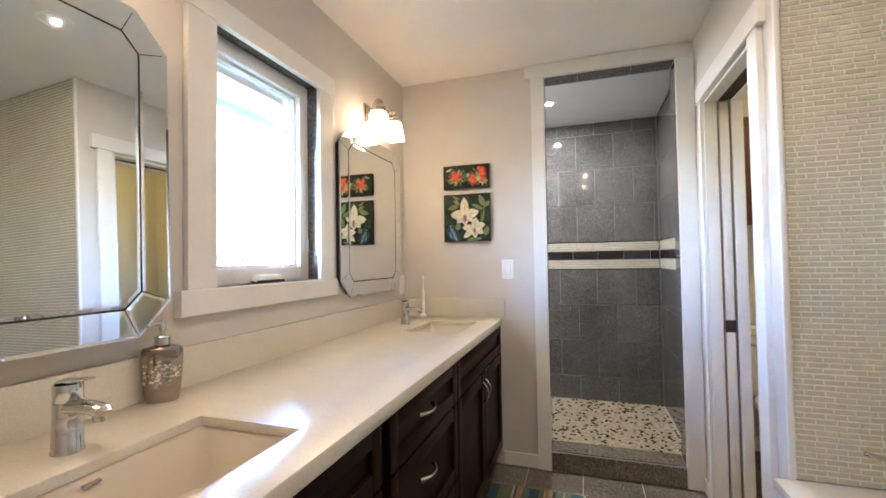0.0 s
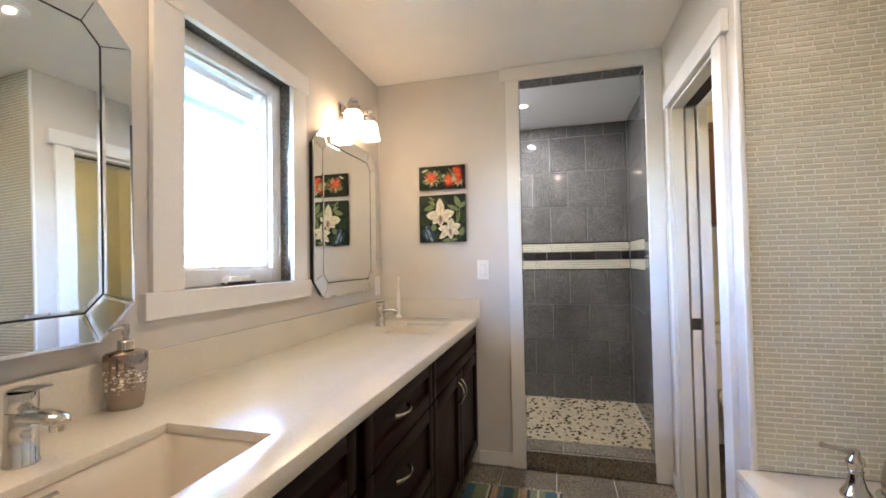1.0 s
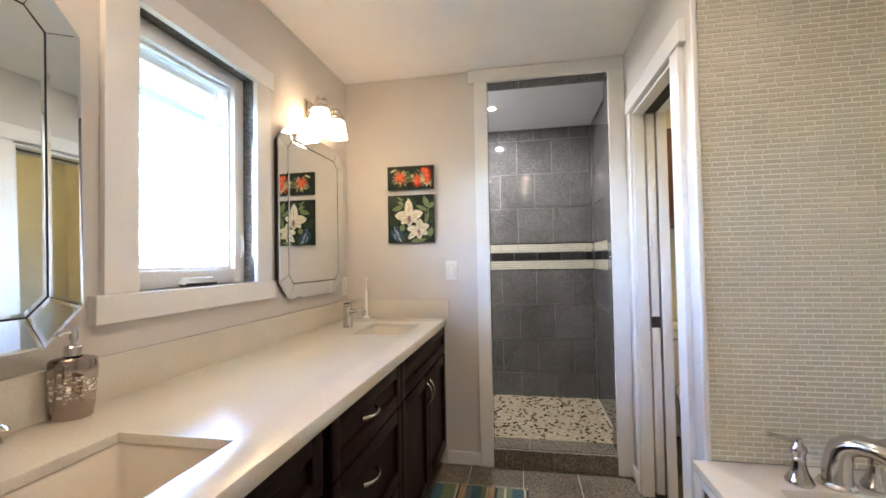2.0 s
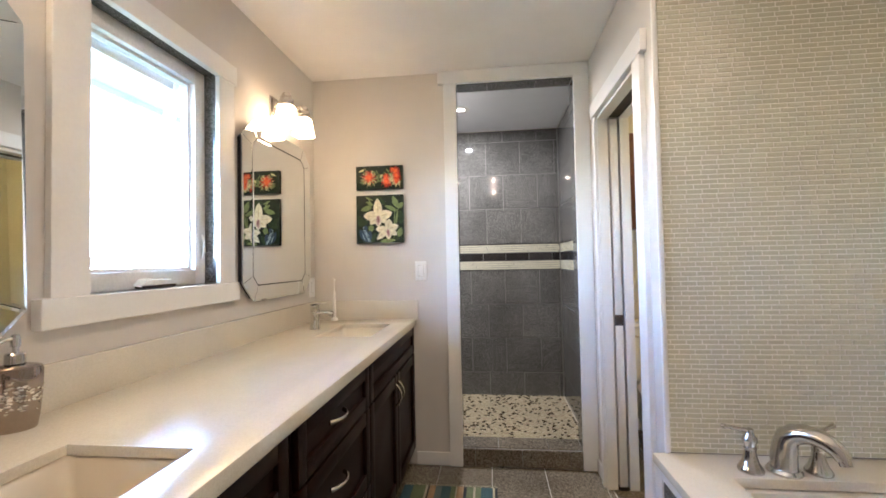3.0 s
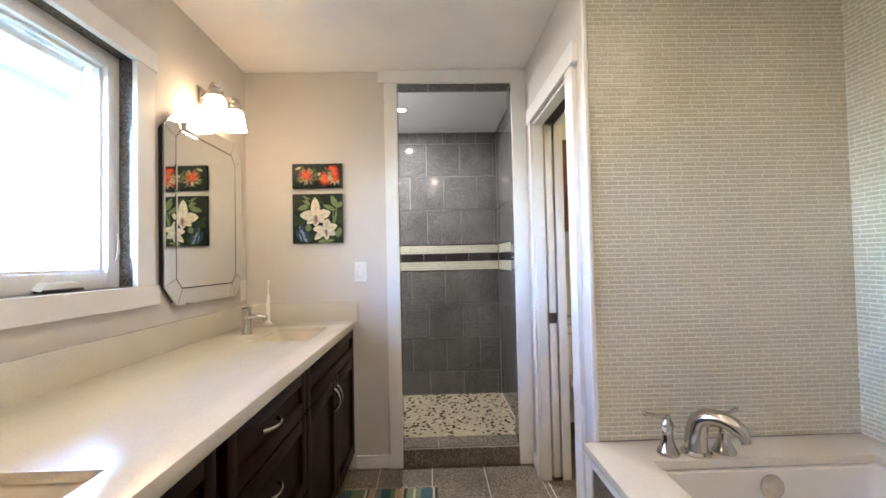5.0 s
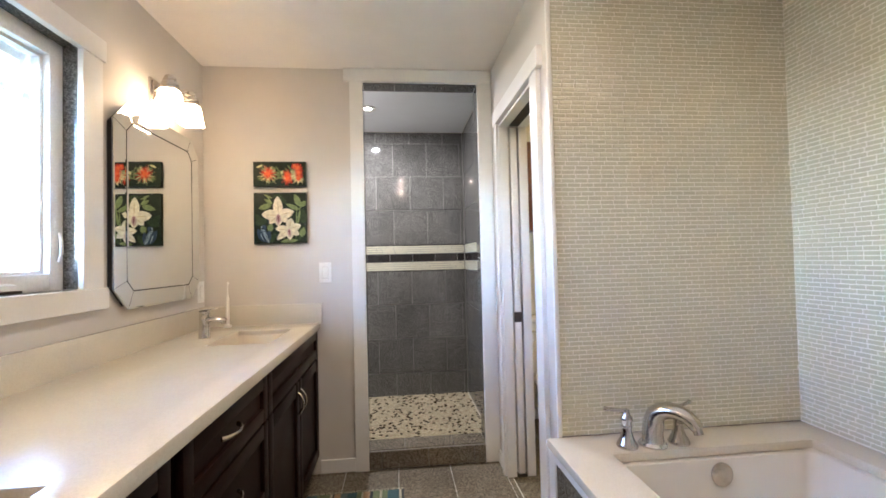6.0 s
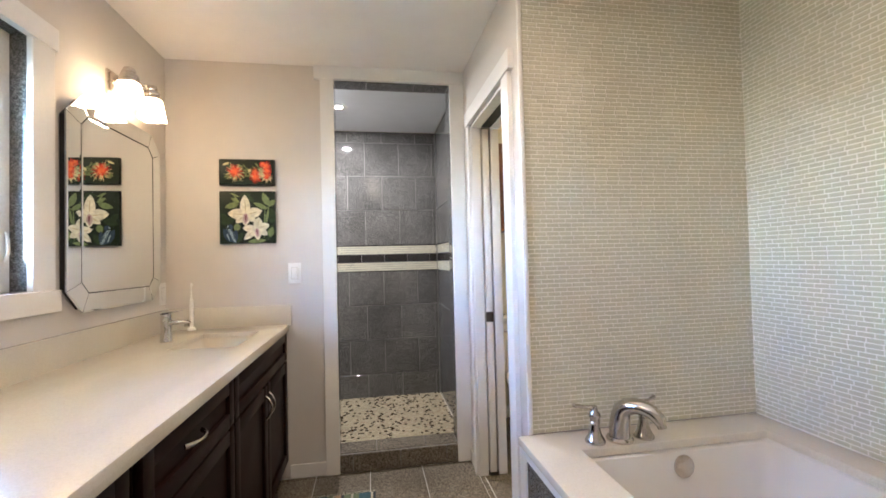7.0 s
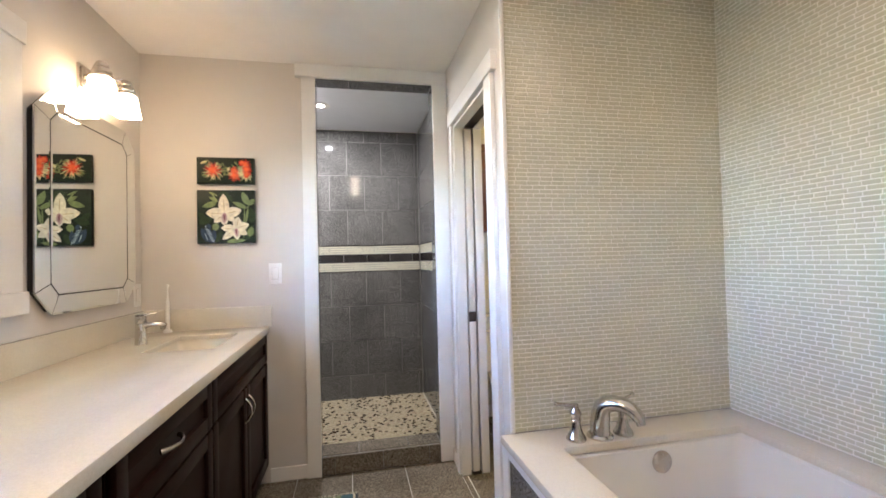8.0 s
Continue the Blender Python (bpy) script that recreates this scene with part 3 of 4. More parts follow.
def basin_bm(x0, x1, y0, y1, z1, depth, slope, r=0.03, lip=0.012, thick=0.012):
    """Open rectangular bowl with rounded corners: inner and outer shell."""
    def ring(inset, z, rad):
        pts = []
        for cx, cy, a0 in ((x1 - inset - rad, y1 - inset - rad, 0), (x0 + inset + rad, y1 - inset - rad, 90), (x0 + inset + rad, y0 + inset + rad, 180), (x1 - inset - rad, y0 + inset + rad, 270)):
            for k in range(5):
                a = radians(a0 + 22.5 * k)
                pts.append((cx + rad * math.cos(a), cy + rad * math.sin(a), z))
        return pts
    bm = bmesh.new()
    levels = [(-lip - thick, z1 - 0.012, r), (-lip - thick, z1, r), (-lip, z1, r), (0.004, z1 - 0.012, r), (slope * 0.5, z1 - depth * 0.55, r * 1.2), (slope * 0.85, z1 - depth * 0.9, r * 1.3), (slope + 0.03, z1 - depth, r * 1.2)]
    outer = [(slope + 0.03, z1 - depth - thick, r * 1.2), (slope * 0.6 - thick, z1 - depth * 0.85, r * 1.2), (-thick, z1 - 0.03, r)]
    rings = [[bm.verts.new(p) for p in ring(*l)] for l in levels]
    n = len(rings[0])
    for a, b in zip(rings, rings[1:]):
        for i in range(n):
            bm.faces.new((a[i], a[(i + 1) % n], b[(i + 1) % n], b[i]))
    bm.faces.new(rings[-1])
    rings2 = [[bm.verts.new(p) for p in ring(*l)] for l in outer]
    bm.faces.new(rings2[0])
    for a, b in zip(rings2, rings2[1:] + [rings[0]]):
        for i in range(n):
            bm.faces.new((a[i], a[(i + 1) % n], b[(i + 1) % n], b[i]))
    return bm


def sink(s):
    cx, cy = (s[0] + s[1]) / 2, (s[2] + s[3]) / 2
    t = thing("sink", (cx, cy, TOP - 0.0225), "biscuit porcelain undermount rectangular sink", "sink", "vanity sinks")
    hx, hy = (s[1] - s[0]) / 2, (s[3] - s[2]) / 2
    part("bowl", basin_bm(-hx, hx, -hy, hy, -0.0005, 0.135, 0.035, r=0.022, lip=0.005, thick=0.010), M_BISCUIT, t)
    bm = bmesh.new()
    lathe(bm, [(0.0, -0.130), (0.018, -0.130), (0.021, -0.133), (0.021, -0.136)], (0, 0, 0))
    part("drain", bm, M_CHROME, t, "chrome drain")
    bm = bmesh.new()
    tube(bm, [(-hx + 0.006, -0.056, -0.016), (-hx + 0.006, -0.024, -0.016)], 0.007, flat=0.5)
    part("overflow_slot", bm, M_CHROME, t, "chrome overflow slot")
    return t


sink(S1); sink(S2)


def faucet(at):
    t = thing("faucet", at, "polished chrome single-lever basin faucet", "faucet", "vanity faucets")
    bm = bmesh.new()
    lathe(bm, [(0.0, 0.0), (0.027, 0.0), (0.027, 0.004), (0.0255, 0.006), (0.0245, 0.060), (0.0245, 0.094), (0.0235, 0.097), (0, 0.097)])
    part("body", bm, M_CHROME, t)
    bm = bmesh.new()
    lathe(bm, [(0.0, 0.0975), (0.0230, 0.0975), (0.0245, 0.100), (0.0245, 0.128), (0.0235, 0.132), (0, 0.132)])
    part("cartridge_cap", bm, M_CHROME, t)
    bm = bmesh.new()
    tube(bm, [(0.015, 0, 0.088), (0.042, 0, 0.091), (0.072, 0, 0.091), (0.096, 0, 0.087), (0.103, 0, 0.082)], [0.022, 0.0205, 0.019, 0.018, 0.014], seg=18, flat=0.62)
    tube(bm, [(0.090, 0, 0.083), (0.091, 0, 0.068)], [0.0125, 0.0115])
    part("spout", bm, M_CHROME, t)
    bm = bmesh.new()
    tube(bm, [(-0.022, 0, 0.133), (-0.005, 0, 0.136), (0.03, 0, 0.140), (0.056, 0, 0.144), (0.068, 0, 0.146)], [0.012, 0.021, 0.020, 0.014, 0.008], seg=16, flat=0.22)
    part("lever", bm, M_CHROME, t)
    return t


faucet((0.172, 0.935, TOP)); faucet((0.170, 2.603, TOP))


def pull_bm(length, out=0.027, r=0.0050):
    """Arched bar pull along y, standing out in +x from the origin."""
    bm = bmesh.new()
    pts, rad = [], []
    for i in range(15):
        u = i / 14
        pts.append((out * math.sin(math.pi * u) ** 0.7, (u - 0.5) * length, 0))
        rad.append(r * (1.25 - 0.45 * math.sin(math.pi * u)))
    tube(bm, pts, rad, seg=12, flat=1.25)
    return bm


def front(name, parent, y0, y1, z0, z1, rail=0.058, thick=0.02):
    """Shaker front: frame with a recessed flat panel, its face at VX."""
    bm = bmesh.new()
    x0, x1 = VX - thick, VX
    box(bm, x0, x1, y0, y0 + rail, z0, z1, 0.002); box(bm, x0, x1, y1 - rail, y1, z0, z1, 0.002)
    box(bm, x0, x1, y0 + rail, y1 - rail, z0, z0 + rail, 0.002); box(bm, x0, x1, y0 + rail, y1 - rail, z1 - rail, z1, 0.002)
    f = part(name, bm, M_WOOD, parent)
    part("panel", boxes((x0, x1 - 0.013, y0 + rail - 0.004, y1 - rail + 0.004, z0 + rail - 0.004, z1 - rail + 0.004)), M_WOOD, f, smooth=False)
    return f


def handle(parent, y, z, upright):
    me = pull_bm(0.105 if upright else 0.118)
    if upright:
        bmesh.ops.rotate(me, verts=me.verts, cent=(0, 0, 0), matrix=Matrix.Rotation(radians(90), 3, "X"))
    bmesh.ops.translate(me, verts=me.verts, vec=(VX - 0.001, y, z))
    return part("handle", me, M_NICKEL, parent, "brushed nickel arched pull")


def cabinet_body(t, y0, y1):
    part("body", boxes((0.022, VX - 0.0205, y0, y1, 0.10, 0.69), (VX - 0.05, VX - 0.0205, y0, y1, 0.6905, TOP - 0.0405)), M_WOOD, t, smooth=False)
    part("toe_kick", boxes((0.022, VX - 0.075, y0, y1, 0.0, 0.0995)), M_BLACK, t, "dark recessed toe kick", smooth=False)


def sink_cabinet(y0, y1):
    t = thing("vanity_cabinet", (0, 0, 0), "espresso wood sink cabinet with two shaker doors", "vanity cabinet", "vanity cabinets")
    cabinet_body(t, y0, y1)
    mid = (y0 + y1) / 2
    front("false_front", t, y0 + 0.004, y1 - 0.004, 0.690, 0.851, rail=0.05)
    for a, b, hy in ((y0 + 0.004, mid - 0.002, mid - 0.03), (mid + 0.002, y1 - 0.004, mid + 0.03)):
        d = front("door", t, a, b, 0.105, 0.681)
        handle(d, hy, 0.582, True)
    return t


def drawer_cabinet(y0, y1):
    t = thing("vanity_cabinet", (0, 0, 0), "espresso wood cabinet with three shaker drawers", "vanity cabinet", "vanity cabinets")
    cabinet_body(t, y0, y1)
    mid = (y0 + y1) / 2 - 0.04
    for z0, z1, hz in ((0.686, 0.851, 0.775), (0.395, 0.678, 0.575), (0.105, 0.387, 0.30)):
        d = front("drawer", t, y0 + 0.004, y1 - 0.004, z0, z1, rail=0.05)
        handle(d, mid, hz, False)
    return t


sink_cabinet(2.022, 2.997)
drawer_cabinet(1.393, 2.020)
sink_cabinet(0.42, 1.350)
# the shade in the gap between the cabinets, put in as a black strip
filler = solid("gap_dark_strip", boxes((0.3, VX - 0.05, 1.352, 1.391, 0.10, TOP - 0.0405)), M_BLACK, "black recessed strip standing for the dark gap between two vanity cabinets", "filler strip")


# ---- mirrors ----
def octagon(w, h, c):
    a, b = w / 2, h / 2
    return [(a, b - c), (a - c, b), (-a + c, b), (-a, b - c), (-a, -b + c), (-a + c, -b), (a - c, -b), (a, -b + c)]


def mirror(at):
    """Frameless mirror: dark backing, a flat centre and eight bevelled border strips."""
    t = thing("wall_mirror", at, "large silver wall mirror with clipped corners and mirrored edge", "mirror", "vanity mirrors")
    W, H = 0.715, 0.855
    out = octagon(W, H, 0.088)
    inn = octagon(W - 0.160, H - 0.148, 0.044)
    bm = bmesh.new()
    prism(bm, [(0.001, y * 0.962, z * 0.966) for y, z in out], (0.019, 0, 0))
    part("backing", bm, M_BLACK, t, "black backing board", smooth=False)
    bm = bmesh.new()
    prism(bm, [(0.0204, y * 0.978, z * 0.982) for y, z in out], (0.0056, 0, 0))
    part("edge_strip", bm, M_EDGE, t, "dark side edge", smooth=False)
    bm = bmesh.new()
    core = octagon(W - 0.168, H - 0.156, 0.0415)
    core2 = octagon(W - 0.184, H - 0.172, 0.038)
    a = [bm.verts.new((0.0262, y, z)) for y, z in core]
    b = [bm.verts.new((0.0330, y, z)) for y, z in core]
    c = [bm.verts.new((0.0340, y, z)) for y, z in core2]
    bm.faces.new(a[::-1]); bm.faces.new(c)
    for r0, r1 in ((a, b), (b, c)):
        for i in range(8):
            bm.faces.new((r0[i], r0[(i + 1) % 8], r1[(i + 1) % 8], r1[i]))
    part("centre_pane", bm, M_MIRROR, t, "flat mirror pane", smooth=False)
    for i in range(8):
        j = (i + 1) % 8
        quad = [Vector((0.0325, *out[i])), Vector((0.0325, *out[j])), Vector((0.0335, *inn[j])), Vector((0.0335, *inn[i]))]
        mid = sum(quad, Vector()) / 4
        n = (quad[1] - quad[0]).cross(quad[3] - quad[0]).normalized()
        if n.x < 0:
            n = -n

        def shrink(q, d):
            res = []
            for k in range(4):
                p, e0, e1 = q[k], (q[(k + 1) % 4] - q[k]).normalized(), (q[k - 1] - q[k]).normalized()
                s = math.sqrt(max(1e-6, 1 - e0.dot(e1) ** 2))
                res.append(p + (e0 + e1) * (d / s))
            return res
        q1, q2 = shrink(quad, 0.0010), shrink(quad, 0.0085)
        bm = bmesh.new()
        base = [bm.verts.new((0.0262, p.y, p.z)) for p in q1]
        lo = [bm.verts.new(p) for p in q1]
        hi = [bm.verts.new(p + n * 0.0006) for p in q2]
        bm.faces.new(base[::-1]); bm.faces.new(hi)
        for r0, r1 in ((base, lo), (lo, hi)):
            for k in range(4):
                bm.faces.new((r0[k], r0[(k + 1) % 4], r1[(k + 1) % 4], r1[k]))
        part("border_strip", bm, M_MIRROR, t, smooth=False)
    return t


m2 = mirror((0.0, 2.508, 1.506))
copy_thing(m2, pose(0.013, 0.889, 1.495, 0, -1.4, -0.95))


# ---- lamps over the mirrors ----
def vanity_light(at):
    t = thing("vanity_light", at, "nickel two-arm wall light with lit square frosted shades", "wall lamp", "vanity lights")
    bm = bmesh.new()
    box(bm, 0.0005, 0.012, -0.052, 0.052, -0.040, 0.072, 0.003)
    box(bm, 0.012, 0.022, -0.042, 0.042, -0.030, 0.062, 0.004)
    part("wall_plate", bm, M_NICKEL, t)
    for s in (-1, 1):
        y = 0.097 * s
        bm = bmesh.new()
        tube(bm, [(0.018, s * 0.024, 0.018), (0.045, s * 0.038, 0.020), (0.068, s * 0.058, 0.032), (0.085, s * 0.076, 0.048), (0.104, s * 0.090, 0.057), (0.12, y, 0.054)], 0.0075)
        part("arm", bm, M_NICKEL, t)
        bm = bmesh.new()
        lathe(bm, [(0.0, 0.060), (0.012, 0.059), (0.020, 0.054), (0.024, 0.046), (0.025, 0.036), (0.023, 0.032), (0.029, 0.029), (0.035, 0.020), (0.037, 0.008), (0.035, 0.003), (0.039, 0.000), (0.040, -0.012), (0.0, -0.012)], (0.12, y, 0.0), seg=28)
        part("fitter", bm, M_NICKEL, t)
        bm = bmesh.new()
        rings = []
        for hw, z, r in ((0.035, -0.012, 0.012), (0.039, -0.035, 0.013), (0.044, -0.075, 0.011), (0.048, -0.109, 0.008), (0.044, -0.109, 0.007), (0.040, -0.065, 0.008), (0.031, -0.020, 0.008)):
            pts = []
            for cx, cy, a0 in ((1, 1, 0), (-1, 1, 90), (-1, -1, 180), (1, -1, 270)):
                for k in range(4):
                    an = radians(a0 + 30 * k)
                    pts.append(bm.verts.new((0.12 + cx * (hw - r) + r * math.cos(an), y + cy * (hw - r) + r * math.sin(an), z)))
            rings.append(pts)
        for a, b in zip(rings, rings[1:]):
            for i in range(16):
                bm.faces.new((a[i], a[(i + 1) % 16], b[(i + 1) % 16], b[i]))
        bm.faces.new(rings[0]); bm.faces.new(rings[-1])
        part("shade", bm, M_SHADE, t, "lit frosted glass shade")
    return t


v2 = vanity_light((0.0, 2.497, 2.062))
copy_thing(v2, pose(0.0, 0.895, 2.062))


def lamp(name, at, watts, size, color):
    d = bpy.data.lights.new(name, "AREA")
    d.shape, d.size, d.energy, d.color = "DISK", size, watts, color
    ob = new(name, d)
    ob.matrix_basis = pose(*at)
    return ob


def downlight(at, watts, tone=(1.0, 0.78, 0.55), lens=0.017):
    t = thing("downlight", at, "white recessed ceiling downlight, switched on", "ceiling light", "downlights")
    bm = bmesh.new()
    lathe(bm, [(lens + 0.0005, -0.001), (0.066, -0.001), (0.068, -0.003), (0.062, -0.008), (0.045, -0.009), (lens + 0.0005, -0.004)], seg=32)
    part("trim_ring", bm, M_PLASTIC, t)
    bm = bmesh.new()
    lathe(bm, [(0, -0.002), (lens, -0.002), (lens, -0.004), (0, -0.005)], seg=28)
    part("lens", bm, M_CANGLOW, t, "glowing lens")
    lamp("downlight_beam", (at[0], at[1], at[2] - 0.012), watts, 2 * lens, tone)
    return t


downlight((1.20, 1.60, CEIL), 0.10)
downlight((1.20, 0.57, CEIL), 0.10)
downlight((2.42, 0.88, CEIL), 0.05)
downlight((0.927, 3.57, 2.40), 0.46, (1.0, 0.95, 0.87), 0.028)


# ---- tub ----
TB = (1.867, 2.638, 0.33, 1.807)


def tub():
    deck = slab(bmesh.new(), [1.687, TB[0], TB[1], TUBX - 0.0005], [0.05, TB[2], TB[3], MOSY - 0.0005], [(1, 1)], DECK - 0.03, DECK, DECK)
    solid("tub_deck", deck, M_QUARTZ, "cream speckled quartz deck round the tub", "tub deck")
    t = thing("bathtub", ((TB[0] + TB[1]) / 2, (TB[2] + TB[3]) / 2, 0.0), "white acrylic undermount bathtub, empty", "bathtub")
    hx, hy = (TB[1] - TB[0]) / 2, (TB[3] - TB[2]) / 2
    part("shell", basin_bm(-hx, hx, -hy, hy, DECK - 0.0305, 0.42, 0.07, r=0.035, lip=0.010, thick=0.015), M_ACRYLIC, t)
    bm = bmesh.new()
    lathe(bm, [(0, 0.010), (0.034, 0.009), (0.040, 0.005), (0.041, 0.0), (0, 0.0)], seg=32)
    bmesh.ops.rotate(bm, verts=bm.verts, cent=(0, 0, 0), matrix=Matrix.Rotation(radians(90 - 5), 3, "X"))
    bmesh.ops.translate(bm, verts=bm.verts, vec=(2.262 - (TB[0] + TB[1]) / 2, hy - 0.014, 0.467))
    part("overflow_plate", bm, M_NICKEL, t, "round brushed overflow plate")
    bm = bmesh.new()
    lathe(bm, [(0, 0.118), (0.03, 0.118), (0.034, 0.114), (0.034, 0.108), (0, 0.108)], (0, hy - 0.22, 0))
    part("drain", bm, M_CHROME, t, "chrome drain")


tub()
apron = structure("tub_apron", boxes((1.703, 1.76, 0.05, MOSY - 0.0005, 0.0, DECK - 0.0305), (1.76, TUBX, 0.0, 0.0495, 0.0, DECK - 0.0305)), M_GROUT, "tiled front of the tub surround", "tub apron")
structure("trim_apron", boxes((1.692, 1.7028, 0.05, 1.905, DECK - 0.062, DECK - 0.031), (1.692, 1.7028, 1.906, MOSY - 0.0005, 0.0, DECK - 0.031), bevel=0.0015), M_TRIM, "white painted trim under the tub deck", "trim")
y = 1.9035
while y > 0.06:
    w = min(0.30, y - 0.052)
    for z0, z1 in ((0.004, 0.195), (0.197, 0.495)):
        piece("apron_tile", tile_mesh(w - 0.003, z1 - z0, 0.007, 0.0015, M_GRANITE), apron, (1.703, y - w / 2, (z0 + z1) / 2), "-x")
    y -= 0.30


def tub_faucet():
    t = thing("tub_faucet", (2.047, 1.857, DECK), "polished chrome deck-mounted tub faucet with two lever handles", "faucet")
    t.matrix_basis = pose(2.047, 1.857, DECK) @ Matrix.Scale(1.13, 4)
    bm = bmesh.new()
    lathe(bm, [(0, 0), (0.043, 0), (0.044, 0.006), (0.038, 0.014), (0, 0.014)], seg=28)
    pts = [(0, 0, 0.01), (0.0, -0.001, 0.05), (0.003, -0.004, 0.080)]
    pts += [(0.003 + 0.034 * (1 - math.cos(radians(a))), -0.004 - 0.056 * (1 - math.cos(radians(a))), 0.080 + 0.046 * math.sin(radians(a))) for a in (25, 50, 75, 100, 125, 150)]
    pts += [(0.071, -0.115, 0.088)]
    rad = [0.037, 0.0355, 0.0335, 0.0315, 0.029, 0.0265, 0.0245, 0.0225, 0.0205, 0.018]
    tube(bm, pts, rad, seg=20, flat=0.85)
    tube(bm, [(0.070, -0.112, 0.093), (0.073, -0.118, 0.074)], [0.014, 0.0135])
    part("spout", bm, M_SATIN, t)
    for x, y2, turn in ((-0.088, 0.0, 172), (0.089, 0.0, 24)):
        h = new("handle")
        h.parent = t
        h.matrix_basis = pose(x, y2, 0)
        bm = bmesh.new()
        lathe(bm, [(0, 0), (0.0325, 0), (0.0335, 0.005), (0.030, 0.012), (0.022, 0.026), (0.0165, 0.045), (0.0145, 0.060), (0.0165, 0.063), (0.0165, 0.067), (0.0145, 0.070), (0.016, 0.078), (0.0195, 0.086), (0.0185, 0.094), (0.012, 0.103), (0.0095, 0.112), (0.010, 0.118), (0.0, 0.123)], seg=28)
        part("base", bm, M_SATIN, h)
        bm = bmesh.new()
        d = Vector((math.cos(radians(turn)), math.sin(radians(turn)), 0))
        tube(bm, [d * 0.0 + Vector((0, 0, 0.113)), d * 0.03 + Vector((0, 0, 0.116)), d * 0.055 + Vector((0, 0, 0.120)), d * 0.066 + Vector((0, 0, 0.121)), d * 0.072 + Vector((0, 0, 0.121))], [0.0075, 0.0058, 0.0056, 0.0082, 0.005], seg=12)
        part("lever", bm, M_SATIN, h)
    return t


tub_faucet()

# ---- pictures on the far wall ----
def blade(bm, cx, cz, angle, length, width, y, pointed=0.85):
    """A petal or leaf lying in the picture's plane, its root at (cx, cz), slightly raised."""
    d = Vector((math.cos(radians(angle)), 0, math.sin(radians(angle))))
    s = Vector((-d.z, 0, d.x))
    out = []
    for i in range(9):
        u = i / 8
        out.append((u, 0.5 * math.sin(math.pi * u ** pointed) ** 0.75))
    pts = [Vector((cx, y, cz)) + d * (u * length) + s * (w * width) for u, w in out] + [Vector((cx, y, cz)) + d * (u * length) - s * (w * width) for u, w in out[-2:0:-1]]
    prism(bm, pts, (0, -0.0006, 0))


def paint(name, color, rough=0.42):
    return material(name, color, rough, var=0.22, scale=45, fine=300, fine_var=0.1, bump=0.08, spec=0.22)


P_DARK = paint("picture_dark_green", (0.012, 0.022, 0.014))
P_LEAF = paint("picture_leaf_green", (0.17, 0.22, 0.085))
P_LEAF2 = paint("picture_deep_green", (0.024, 0.046, 0.020))
P_WHITE = paint("picture_cream_petal", (0.70, 0.65, 0.50))
P_PURPLE = paint("picture_purple", (0.24, 0.10, 0.12))
P_MAUVE = paint("picture_mauve", (0.50, 0.36, 0.34))
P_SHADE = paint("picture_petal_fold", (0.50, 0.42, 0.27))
P_STREAK = paint("picture_pale_blue", (0.38, 0.48, 0.56))
P_RED = paint("picture_red", (0.62, 0.045, 0.022))
P_ORANGE = paint("picture_orange", (0.80, 0.16, 0.05))
P_STRAND = paint("picture_pale_strand", (0.62, 0.58, 0.30))
P_BLUE = paint("picture_blue", (0.030, 0.055, 0.095))


